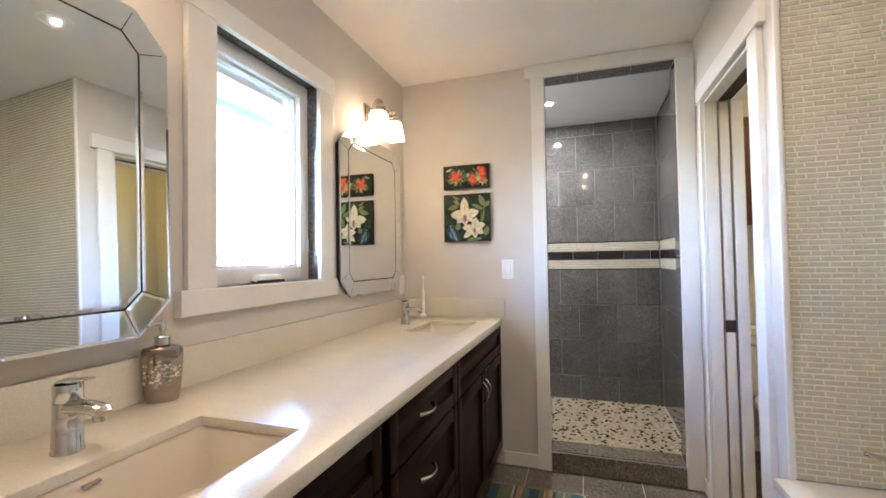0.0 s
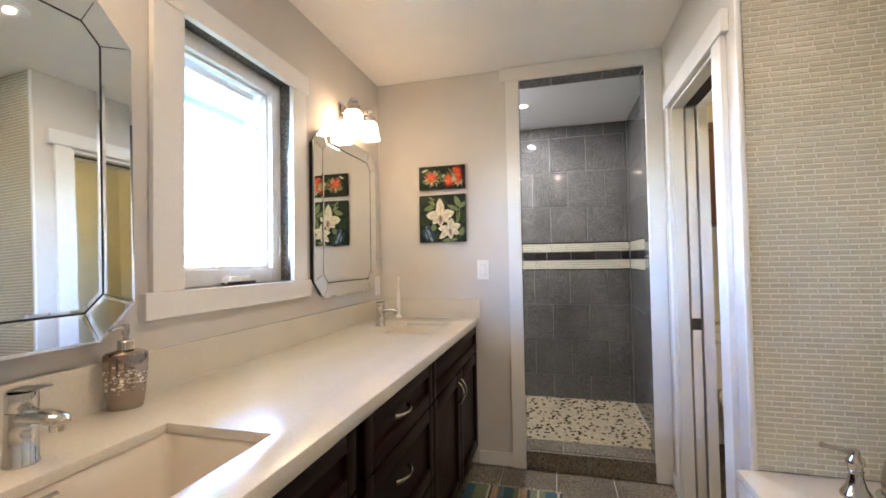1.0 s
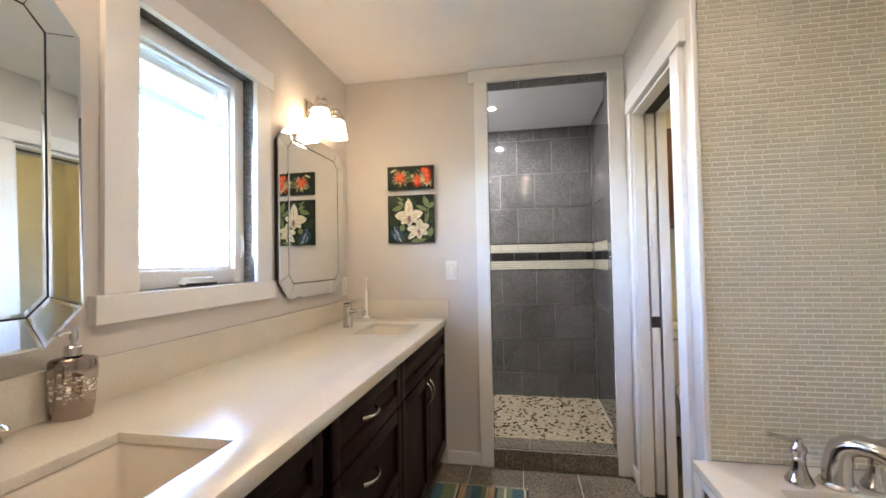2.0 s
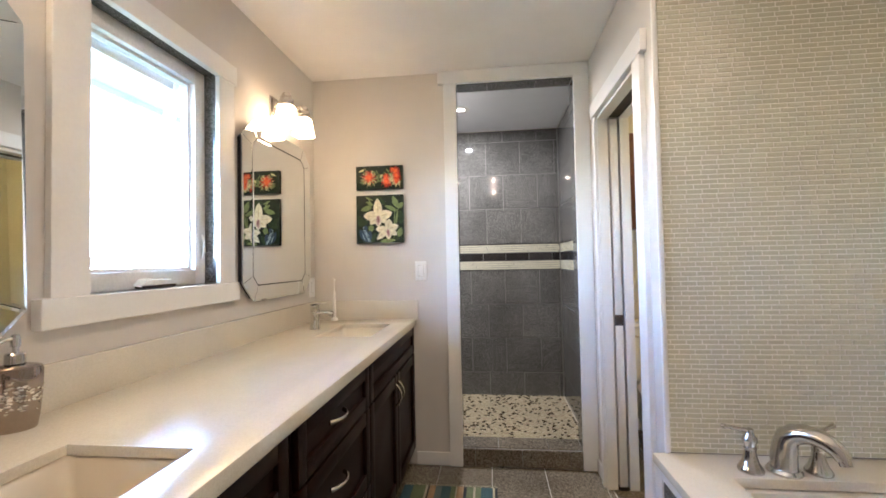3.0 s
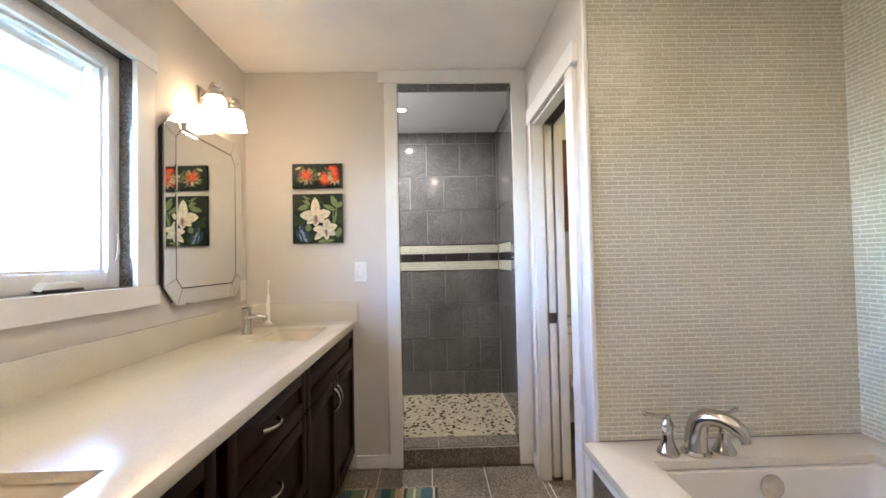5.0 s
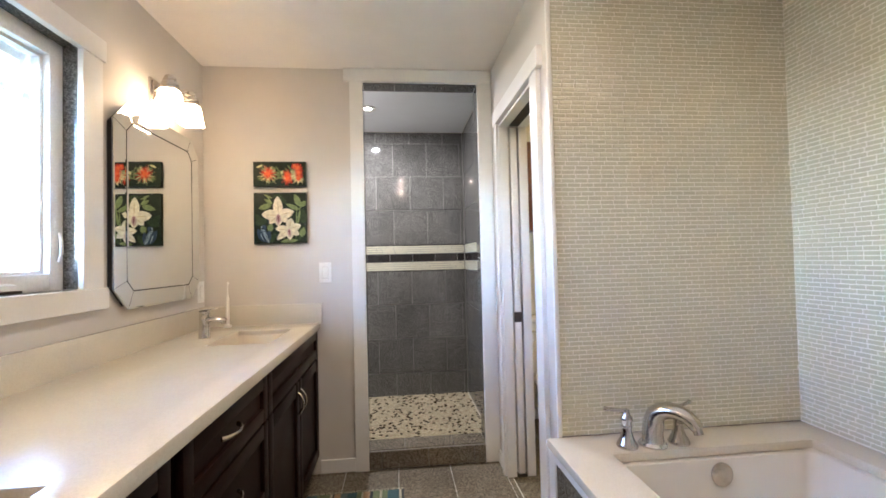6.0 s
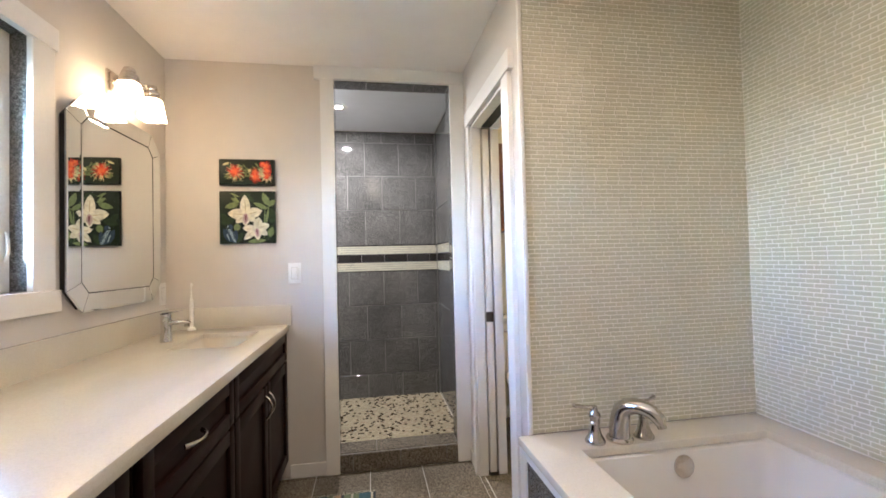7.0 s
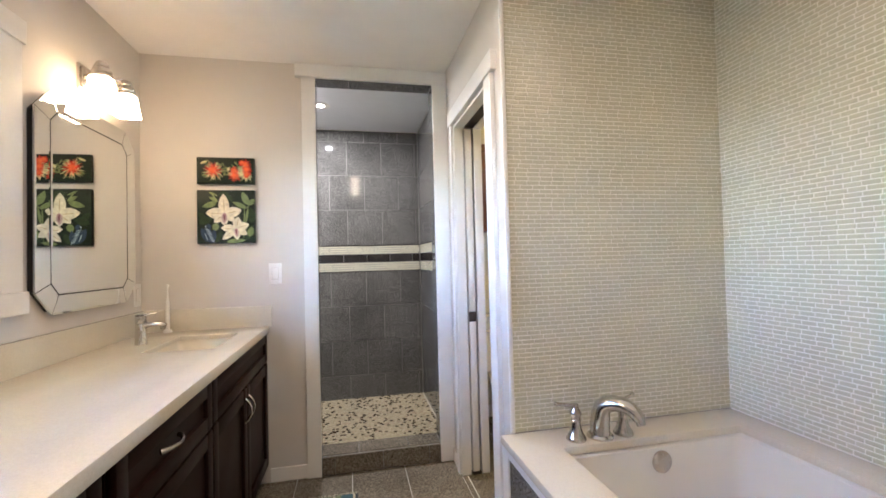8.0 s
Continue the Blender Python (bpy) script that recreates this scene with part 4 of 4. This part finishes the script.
def orchid_picture():
    W, H = 0.302, 0.303
    t = thing("wall_picture", (0.291, FAR, 1.372), "square glossy canvas of white orchids on dark green leaves", "picture", "pictures")
    part("canvas", boxes((0, W, -0.026, -0.001, 0, H), bevel=0.002), P_DARK, t)

    def layer(name, mat, items, y):
        bm = bmesh.new()
        for k, (u, v, a, l, w) in enumerate(items):
            blade(bm, u * W, (1 - v) * H, a, l * W, w * W, y - 0.00012 * k)
        ob = part(name, bm, mat, t, smooth=False)
        if name in ("stems", "petal_folds", "wing_streaks"):
            ob["kind"] = "stuff"
    layer("deep_leaves", P_LEAF2, [(0.02, 0.62, 20, 0.26, 0.14), (0.95, 0.62, 95, 0.30, 0.16), (0.80, 0.95, 60, 0.34, 0.18), (0.02, 0.42, -50, 0.22, 0.1), (0.55, 0.06, 190, 0.2, 0.08), (0.62, 0.22, 130, 0.2, 0.09), (0.30, 0.98, 60, 0.22, 0.12)], -0.0262)
    layer("leaves", P_LEAF, [(0.36, 0.22, 150, 0.18, 0.07), (0.34, 0.24, 197, 0.26, 0.11), (0.88, 0.28, 112, 0.27, 0.12), (0.88, 0.28, 40, 0.17, 0.10), (0.86, 0.34, 155, 0.28, 0.09), (0.84, 0.62, 82, 0.32, 0.045), (0.50, 0.97, 5, 0.34, 0.09), (0.90, 0.88, 75, 0.2, 0.12), (0.34, 0.62, 250, 0.16, 0.12), (0.20, 0.04, -25, 0.18, 0.04)], -0.0274)
    layer("stems", P_LEAF, [(0.24, 0.06, -52, 0.20, 0.022), (0.80, 0.92, 88, 0.62, 0.028), (0.82, 0.36, 40, 0.14, 0.02)], -0.0287)
    layer("butterfly", P_BLUE, [(0.22, 0.97, 120, 0.30, 0.14), (0.24, 0.98, 100, 0.30, 0.10), (0.26, 0.99, 82, 0.26, 0.10), (0.10, 0.85, 60, 0.12, 0.08), (0.17, 0.64, -50, 0.10, 0.07)], -0.0292)
    streaks = [(0.13 + 0.016 * k, 0.72 + 0.034 * k, -18 - 3 * k, 0.10 + 0.012 * (k % 3), 0.014) for k in range(7)]
    layer("wing_streaks", P_STREAK, streaks + [(0.13, 0.80, -70, 0.16, 0.016), (0.14, 0.70, 65, 0.05, 0.02)], -0.0301)
    layer("white_flower", P_WHITE, [(0.47, 0.47, 92, 0.40, 0.185), (0.48, 0.45, 176, 0.33, 0.21), (0.48, 0.45, 14, 0.30, 0.20), (0.47, 0.45, 222, 0.24, 0.14), (0.50, 0.46, -40, 0.20, 0.12), (0.47, 0.40, -90, 0.27, 0.16)], -0.0312)
    layer("petal_folds", P_SHADE, [(0.47, 0.42, 92, 0.26, 0.018), (0.44, 0.45, 176, 0.20, 0.018), (0.52, 0.44, 14, 0.18, 0.018), (0.42, 0.49, 224, 0.12, 0.016)], -0.0321)
    layer("flower_lip", P_MAUVE, [(0.47, 0.42, -90, 0.22, 0.10)], -0.0328)
    layer("flower_heart", P_PURPLE, [(0.460, 0.44, -85, 0.16, 0.022), (0.487, 0.44, -95, 0.16, 0.022)], -0.0332)
    layer("white_flower", P_WHITE, [(0.68, 0.72, 82, 0.22, 0.16), (0.69, 0.71, 16, 0.22, 0.15), (0.67, 0.72, 178, 0.26, 0.14), (0.66, 0.73, 222, 0.30, 0.13), (0.70, 0.73, -34, 0.20, 0.13), (0.675, 0.68, -86, 0.26, 0.15)], -0.0340)
    layer("petal_folds", P_SHADE, [(0.69, 0.68, 82, 0.13, 0.016), (0.73, 0.70, 16, 0.13, 0.016), (0.60, 0.73, 178, 0.14, 0.016), (0.60, 0.78, 222, 0.17, 0.016)], -0.0349)
    layer("flower_lip", P_MAUVE, [(0.675, 0.71, -86, 0.18, 0.075)], -0.0356)
    layer("flower_heart", P_PURPLE, [(0.665, 0.73, -82, 0.12, 0.02), (0.688, 0.73, -92, 0.12, 0.018)], -0.0360)


def red_picture():
    W, H = 0.302, 0.149
    rnd = random.Random(11)
    t = thing("wall_picture", (0.291, FAR, 1.711), "small wide canvas of red spiky flowers on dark leaves", "picture", "pictures")
    part("canvas", boxes((0, W, -0.026, -0.001, 0, H), bevel=0.002), P_DARK, t)
    bm = bmesh.new()
    for k in range(46):
        x, z = rnd.uniform(0.04, 0.26), rnd.uniform(0.04, 0.11)
        blade(bm, x, z, rnd.uniform(0, 360), rnd.uniform(0.02, 0.036), rnd.uniform(0.005, 0.011), -0.0260 - 0.00002 * k)
    part("leaves", bm, P_LEAF, t, smooth=False)
    # pale strands that fan out under and between the flowers
    bm = bmesh.new()
    fans = ((0.085, 0.070, 0, 360, 0.060), (0.265, 0.060, 200, 340, 0.050), (0.262, 0.085, 110, 250, 0.060), (0.200, 0.040, 20, 160, 0.045))
    for k in range(120):
        cx, cz, a0, a1, r = fans[k % 4]
        an = rnd.uniform(a0, a1)
        px, pz = cx + rnd.uniform(-0.012, 0.012), cz + rnd.uniform(-0.012, 0.012)
        c, s = math.cos(radians(an)), math.sin(radians(an))
        far = min(r, (0.298 - px) / c if c > 0.05 else (px - 0.004) / -c if c < -0.05 else r, (0.146 - pz) / s if s > 0.05 else (pz - 0.003) / -s if s < -0.05 else r)
        blade(bm, px, pz, an, far * rnd.uniform(0.75, 1.0), 0.0034, -0.0272 - 0.00001 * k)
    blade(bm, 0.160, 0.072, 62, 0.026, 0.014, -0.0290)
    blade(bm, 0.020, 0.112, 24, 0.040, 0.012, -0.0290)
    part("pale_strands", bm, P_STRAND, t, smooth=False)["kind"] = "stuff"
    for cx, cz, n, r0, r1 in ((0.085, 0.076, 44, 0.026, 0.056), (0.198, 0.044, 40, 0.026, 0.042), (0.196, 0.074, 28, 0.018, 0.034), (0.256, 0.110, 38, 0.022, 0.036), (0.262, 0.082, 36, 0.022, 0.036), (0.262, 0.052, 30, 0.018, 0.034), (0.236, 0.122, 24, 0.014, 0.024)):
        for q, (mat, sc, nm) in enumerate(((P_RED, 1.0, "red_flower"), (P_ORANGE, 0.6, "flower_heart"))):
            bm = bmesh.new()
            for k in range(n):
                blade(bm, cx, cz, 360 * k / n + rnd.uniform(-8, 8), rnd.uniform(r0, r1) * sc, 0.0032 * sc, -0.0284 - 0.0012 * q - 0.00003 * k, pointed=0.8)
            part(nm, bm, mat, t, smooth=False)


orchid_picture(); red_picture()


# ---- switch and socket ----
def wall_plate(name, label, category, m):
    t = thing(name, (0, 0, 0), label, category)
    t.matrix_basis = m
    part("plate", boxes((-0.036, 0.036, -0.0062, -0.0005, -0.060, 0.060), bevel=0.002), M_PLASTIC, t)
    part("rocker", boxes((-0.0165, 0.0165, -0.0095, -0.0065, -0.033, 0.033), bevel=0.0012), M_PLASTIC, t)
    # grey slip round the rocker, its colour standing for the shadow in the gap
    part("rocker_gap_shade", boxes((-0.0185, 0.0185, -0.0074, -0.0064, -0.035, 0.035)), M_GROUT, t, smooth=False)
    for z in (-0.05, 0.05):
        bm = bmesh.new()
        tube(bm, [(0, -0.0061, z), (0, -0.0070, z)], 0.003)
        part("screw", bm, M_PLASTIC, t)
    return t


wall_plate("light_switch", "white rocker light switch on the wall", "light switch", pose(0.694, FAR, 1.193))
wall_plate("wall_socket", "white wall socket plate beside the mirror", "wall socket", pose(0, 2.948, 1.100, 0, 0, 90))


# ---- things on the vanity ----
def soap_dispenser():
    t = thing("soap_dispenser", (0.068, 1.214, TOP), "smoky silver oval soap dispenser with a shard-studded band", "soap dispenser")
    t.matrix_basis = pose(0.068, 1.214, TOP, 0, 0, 50)
    prof = [(0.0, 0.0), (0.035, 0.0), (0.0385, 0.004), (0.042, 0.03), (0.0455, 0.07), (0.0475, 0.11), (0.0478, 0.132), (0.0465, 0.139), (0.042, 0.143), (0.030, 0.146), (0.016, 0.149), (0, 0.149)]
    bm = bmesh.new()
    lathe(bm, prof, seg=48, sy=0.62)
    part("bottle", bm, M_SILVER, t)
    rnd = random.Random(5)
    bm = bmesh.new()
    for k in range(190):
        a = rnd.choice((0.0, math.pi)) + math.pi / 2 + max(-1.25, min(1.25, rnd.gauss(0, 0.62)))
        z = 0.076 + max(-0.034, min(0.034, rnd.gauss(0, 0.017))) + 0.007 * math.sin(3 * a)
        r = 0.0392 + (z - 0.01) * 0.088
        c = Vector((r * math.cos(a), 0.62 * r * math.sin(a), z))
        n = Vector((math.cos(a) * 0.62, math.sin(a), 0)).normalized()
        u = n.cross(Vector((0, 0, 1))); v = Vector((0, 0, 1))
        s, rot = rnd.uniform(0.0025, 0.0058), rnd.uniform(0, 6)
        pts = [c + s * (math.cos(rot + i * 1.57) * u * rnd.uniform(0.7, 1.6) + math.sin(rot + i * 1.57) * v * rnd.uniform(0.4, 0.9)) - n * 0.002 for i in range(4)]
        tilt = n + 0.45 * Vector((rnd.uniform(-1, 1), rnd.uniform(-1, 1), rnd.uniform(-1, 1)))
        prism(bm, pts, tilt.normalized() * 0.0046)
    part("shard_band", bm, M_SHARD, t, "band of bright mirror shards", smooth=False)
    bm = bmesh.new()
    lathe(bm, [(0, 0.1495), (0.0185, 0.1495), (0.0185, 0.170), (0.016, 0.173), (0.006, 0.174), (0.006, 0.186), (0, 0.186)], seg=24)
    part("collar", bm, M_CHROME, t)
    bm = bmesh.new()
    lathe(bm, [(0, 0.1865), (0.009, 0.1865), (0.0095, 0.200), (0.007, 0.213), (0, 0.214)], seg=20)
    tube(bm, [(0, 0, 0.205), (-0.018, -0.012, 0.204), (-0.027, -0.018, 0.199)], [0.0055, 0.0045, 0.004])
    part("pump_head", bm, M_CHROME, t)


soap_dispenser()


def toothbrush():
    t = thing("electric_toothbrush", (0.150, 2.945, TOP), "white electric toothbrush standing on its charger", "toothbrush")
    bm = bmesh.new()
    lathe(bm, [(0, 0), (0.021, 0), (0.022, 0.006), (0.019, 0.014), (0.010, 0.018), (0, 0.018)], sy=0.85)
    part("charger", bm, M_PLASTIC, t)
    bm = bmesh.new()
    lathe(bm, [(0, 0.0205), (0.0095, 0.0205), (0.0110, 0.06), (0.0105, 0.12), (0.0088, 0.165), (0.0055, 0.180), (0, 0.180)])
    part("grip", bm, M_PLASTIC, t)
    bm = bmesh.new()
    lathe(bm, [(0, 0.1805), (0.0048, 0.1805), (0.0036, 0.205), (0.0030, 0.237), (0.0046, 0.246), (0.0046, 0.260), (0, 0.263)], seg=14)
    tube(bm, [(0.003, -0.003, 0.253), (0.009, -0.009, 0.253)], 0.0048, seg=10)
    part("brush_head", bm, M_PLASTIC, t)


toothbrush()


# ---- rug ----
def rug():
    t = thing("striped_rug", (0.625, 1.05, 0.0), "woven runner rug striped in teal, green, tan and cream", "rug")
    tones = {"teal": (0.035, 0.085, 0.105), "green": (0.12, 0.15, 0.085), "cream": (0.42, 0.39, 0.30), "dark": (0.02, 0.026, 0.034), "tan": (0.33, 0.22, 0.13), "blue": (0.10, 0.145, 0.16)}
    mats = {k: material("rug_" + k, v, 0.95, var=0.15, scale=30, fine=500, fine_var=0.3, bump=0.5) for k, v in tones.items()}
    order = [("teal", 0.052), ("green", 0.07), ("cream", 0.012), ("dark", 0.01), ("tan", 0.034), ("blue", 0.034), ("teal", 0.05), ("green", 0.026), ("cream", 0.008), ("tan", 0.036), ("dark", 0.016), ("green", 0.036), ("cream", 0.012), ("green", 0.03), ("teal", 0.062), ("cream", 0.012), ("dark", 0.014)]
    x = 0.0
    for k, w in order:
        part("stripe", boxes((x, x + w - 0.0004, 0, 1.685, 0.0005, 0.009), bevel=0.0015), mats[k], t, smooth=False)
        x += w
    bm = bmesh.new()
    rnd = random.Random(2)
    n = 60
    for i in range(n):
        fx = 0.004 + (x - 0.008) * i / (n - 1)
        tube(bm, [(fx, 1.684, 0.005), (fx + rnd.uniform(-0.004, 0.004), 1.70, 0.003), (fx + rnd.uniform(-0.006, 0.006), 1.714, 0.0025)], 0.0015, seg=5)
    part("fringe", bm, mats["cream"], t, "short cream fringe")


rug()


# ---- toilet room ----
def toilet():
    t = thing("toilet", (2.235, 3.60, 0.0), "white two-piece toilet with a closed lid", "toilet")
    bm = bmesh.new(); box(bm, -0.225, 0.225, -0.20, -0.012, 0.40, 0.775, 0.022, 3)
    part("tank", bm, M_PORCELAIN, t)
    bm = bmesh.new(); box(bm, -0.237, 0.237, -0.212, -0.004, 0.776, 0.815, 0.012, 3)
    part("tank_lid", bm, M_PORCELAIN, t)

    def oval(bm, rings):
        rs = []
        for cx, cy, rx, ry, z in rings:
            rs.append([bm.verts.new((cx + rx * math.cos(2 * math.pi * i / 32), cy + ry * math.sin(2 * math.pi * i / 32), z)) for i in range(32)])
        bm.faces.new(rs[0][::-1]); bm.faces.new(rs[-1])
        for a, b in zip(rs, rs[1:]):
            for i in range(32):
                bm.faces.new((a[i], a[(i + 1) % 32], b[(i + 1) % 32], b[i]))
        return bm
    part("bowl", oval(bmesh.new(), [(0, -0.36, 0.11, 0.23, 0.0), (0, -0.36, 0.105, 0.22, 0.10), (0, -0.38, 0.12, 0.23, 0.22), (0, -0.42, 0.175, 0.26, 0.34), (0, -0.43, 0.185, 0.27, 0.392)]), M_PORCELAIN, t)
    part("seat", oval(bmesh.new(), [(0, -0.43, 0.188, 0.272, 0.3935), (0, -0.43, 0.192, 0.276, 0.402), (0, -0.43, 0.188, 0.272, 0.411)]), M_PLASTIC, t)
    part("lid", oval(bmesh.new(), [(0, -0.43, 0.186, 0.270, 0.4125), (0, -0.43, 0.188, 0.272, 0.420), (0, -0.43, 0.172, 0.255, 0.428)]), M_PLASTIC, t)
    bm = bmesh.new(); tube(bm, [(-0.17, -0.20, 0.72), (-0.17, -0.215, 0.72), (-0.11, -0.222, 0.712)], [0.009, 0.008, 0.006])
    part("flush_lever", bm, M_CHROME, t, "chrome flush lever")


toilet()


def wall_cabinet():
    t = thing("wall_cabinet", (1.96, 3.619, 1.45), "cherry wood wall cabinet over the toilet", "wall cabinet")
    part("body", boxes((0, 0.62, -0.20, 0, 0, 0.66), bevel=0.002), M_CHERRY, t)
    for a, b, hx in ((0.004, 0.308, 0.28), (0.312, 0.616, 0.34)):
        bm = bmesh.new()
        r = 0.055
        box(bm, a, a + r, -0.221, -0.2005, 0.004, 0.656, 0.002); box(bm, b - r, b, -0.221, -0.2005, 0.004, 0.656, 0.002)
        box(bm, a + r, b - r, -0.221, -0.2005, 0.004, 0.004 + r, 0.002); box(bm, a + r, b - r, -0.221, -0.2005, 0.656 - r, 0.656, 0.002)
        d = part("door", bm, M_CHERRY, t)
        part("panel", boxes((a + r - 0.003, b - r + 0.003, -0.211, -0.2005, r, 0.66 - r)), M_CHERRY, d, smooth=False)
        bm = bmesh.new()
        bmesh.ops.create_uvsphere(bm, u_segments=14, v_segments=10, radius=0.011)
        bmesh.ops.translate(bm, verts=bm.verts, vec=(hx, -0.232, 0.12))
        part("knob", bm, M_NICKEL, d, "round nickel knob")


wall_cabinet()


def dome_light(at):
    t = thing("ceiling_dome_light", at, "small warm glowing ceiling dome light", "ceiling light")
    bm = bmesh.new()
    lathe(bm, [(0, -0.001), (0.13, -0.001), (0.135, -0.012), (0.125, -0.022), (0, -0.022)], seg=32)
    part("base", bm, M_NICKEL, t)
    bm = bmesh.new()
    lathe(bm, [(0.118, -0.0225), (0.108, -0.050), (0.075, -0.078), (0.03, -0.092), (0, -0.094)], seg=32)
    part("dome", bm, M_DOME, t, "lit frosted dome")


M_DOME = glowing("lit_dome_glass", (1.0, 0.74, 0.30), 0.75)
dome_light((2.60, 2.75, CEIL))

# ---- mosaic, tile by tile ----
def mosaic(parent, facing, plane, lo, hi, single_below, single_from, seed):
    """Pale glass bricks in running bond on white grout; the lowest rows as pieces of their own."""
    rnd = random.Random(seed)
    PITCH, LEN, GAP = 0.0172, 0.0535, 0.0041
    verts, faces = [], []
    variants = []
    for k in range(8):
        a, b, d = (LEN - GAP) / 2, (PITCH - GAP) / 2, 0.0022
        tx, ty = rnd.uniform(-0.07, 0.07), rnd.uniform(-0.024, 0.024)
        me = bpy.data.meshes.new("mosaic_tile")
        v = [(-a, -b, 0), (a, -b, 0), (a, b, 0), (-a, b, 0)]
        v += [(x, y, d - 0.001 + tx * y + ty * x) for x, y in ((-a, -b), (a, -b), (a, b), (-a, b))]
        v += [(x * 0.97, y * 0.86, d + tx * y + ty * x) for x, y in ((-a, -b), (a, -b), (a, b), (-a, b))]
        f = [(8, 9, 10, 11)] + [(q + i, q + (i + 1) % 4, q + 4 + (i + 1) % 4, q + 4 + i) for q in (0, 4) for i in range(4)]
        me.from_pydata(v, [], f)
        me.materials.append(M_GLASSTILE_OB)
        variants.append(me)
    mtx = FACING[facing].to_3x3()
    z, row = DECK + 0.003, 0
    while z + PITCH < CEIL:
        # random shift of every row, as in a sheet of mixed bond
        x = lo - ((0.5 * (row % 2) if rnd.random() < 0.8 else rnd.random()) + rnd.uniform(-0.06, 0.06)) % 1.0 * LEN
        while x < hi:
            a, b = max(x, lo), min(x + LEN, hi)
            if b - a > 0.008:
                c, zc = (a + b) / 2, z + PITCH / 2
                at = Vector((c, plane, zc)) if facing == "-y" else Vector((plane, c, zc))
                if z < single_below and a > single_from and b - a > LEN - 0.001:
                    piece("mosaic_tile", variants[rnd.randrange(8)], parent, at, facing)
                else:
                    ha, hb, d = (b - a - GAP) / 2, (PITCH - GAP) / 2, 0.0022 + rnd.uniform(-0.0003, 0.0003)
                    tx, ty = rnd.uniform(-0.07, 0.07), rnd.uniform(-0.024, 0.024)
                    n = len(verts)
                    for u, w, h in ((1, 1, 0), (1, 1, 1), (0.97, 0.86, 2)):
                        for sx, sy in ((-1, -1), (1, -1), (1, 1), (-1, 1)):
                            px, py = sx * ha * u, sy * hb * w
                            pz = 0.0 if h == 0 else (d - 0.001 if h == 1 else d) + tx * py + ty * px
                            verts.append(tuple(at + mtx @ Vector((px, py, pz))))
                    faces.append((n + 8, n + 9, n + 10, n + 11))
                    for q in (0, 4):
                        faces.extend((n + q + i, n + q + (i + 1) % 4, n + q + 4 + (i + 1) % 4, n + q + 4 + i) for i in range(4))
            x += LEN
        z += PITCH
        row += 1
    me = bpy.data.meshes.new("mosaic_field")
    me.from_pydata(verts, [], faces)
    me.materials.append(M_GLASSTILE)
    ob = new("mosaic_field", me)
    ob.parent = parent
    tagged(ob, "pale green-beige glass mosaic bricks", kind="stuff")


structure("grout_bed_end", boxes((1.747, TUBX + 0.0077, MOSY + 0.0010, MOSY + 0.0078, DECK, CEIL - 0.0005)), M_WGROUT, "white grout bed of the mosaic", "grout")
structure("grout_bed_side", boxes((TUBX + 0.0010, TUBX + 0.0078, -0.5, MOSY + 0.0009, DECK, CEIL - 0.0005)), M_WGROUT, "white grout bed of the mosaic", "grout")
mosaic(wall_mosaic, "-y", MOSY + 0.0014, 1.748, TUBX + 0.002, 0.80, 0.0, 3)
mosaic(wall_tub, "-x", TUBX + 0.0014, -0.49, MOSY - 0.001, 0.80, 0.95, 4)

structure("mosaic_joint", boxes((1.748, TUBX - 0.0012, MOSY - 0.0012, MOSY + 0.0008, DECK + 0.0002, DECK + 0.0030)), M_JOINT, "grey joint between mosaic and tub deck", "joint")

# ---- floor tiles ----
for i in range(-3, 5):
    for j in range(-1, 11):
        x0, x1 = 0.800 + 0.3105 * i, 0.800 + 0.3105 * (i + 1)
        y1 = 2.965 - 0.3105 * (j)
        y0 = y1 - 0.3105
        x0, x1, y0, y1 = max(x0, 0.0), min(x1, 1.76), max(y0, -0.5), min(y1, 2.9895)
        if x1 - x0 > 0.02 and y1 - y0 > 0.01:
            piece("floor_tile", tile_mesh(x1 - x0 - 0.004, y1 - y0 - 0.004, 0.006, 0.001, M_FLOORTILE), floor, ((x0 + x1) / 2, (y0 + y1) / 2, -0.006), "+z")
for i in range(5):
    for j in range(5):
        x0, y0 = 1.763 + 0.3105 * i, 2.10 + 0.3105 * j
        x1, y1 = min(x0 + 0.3105, 3.2), min(y0 + 0.3105, 3.62)
        if x1 - x0 > 0.02 and y1 - y0 > 0.01:
            piece("floor_tile", tile_mesh(x1 - x0 - 0.004, y1 - y0 - 0.004, 0.006, 0.001, M_FLOORTILE), floor, ((x0 + x1) / 2, (y0 + y1) / 2, -0.006), "+z")
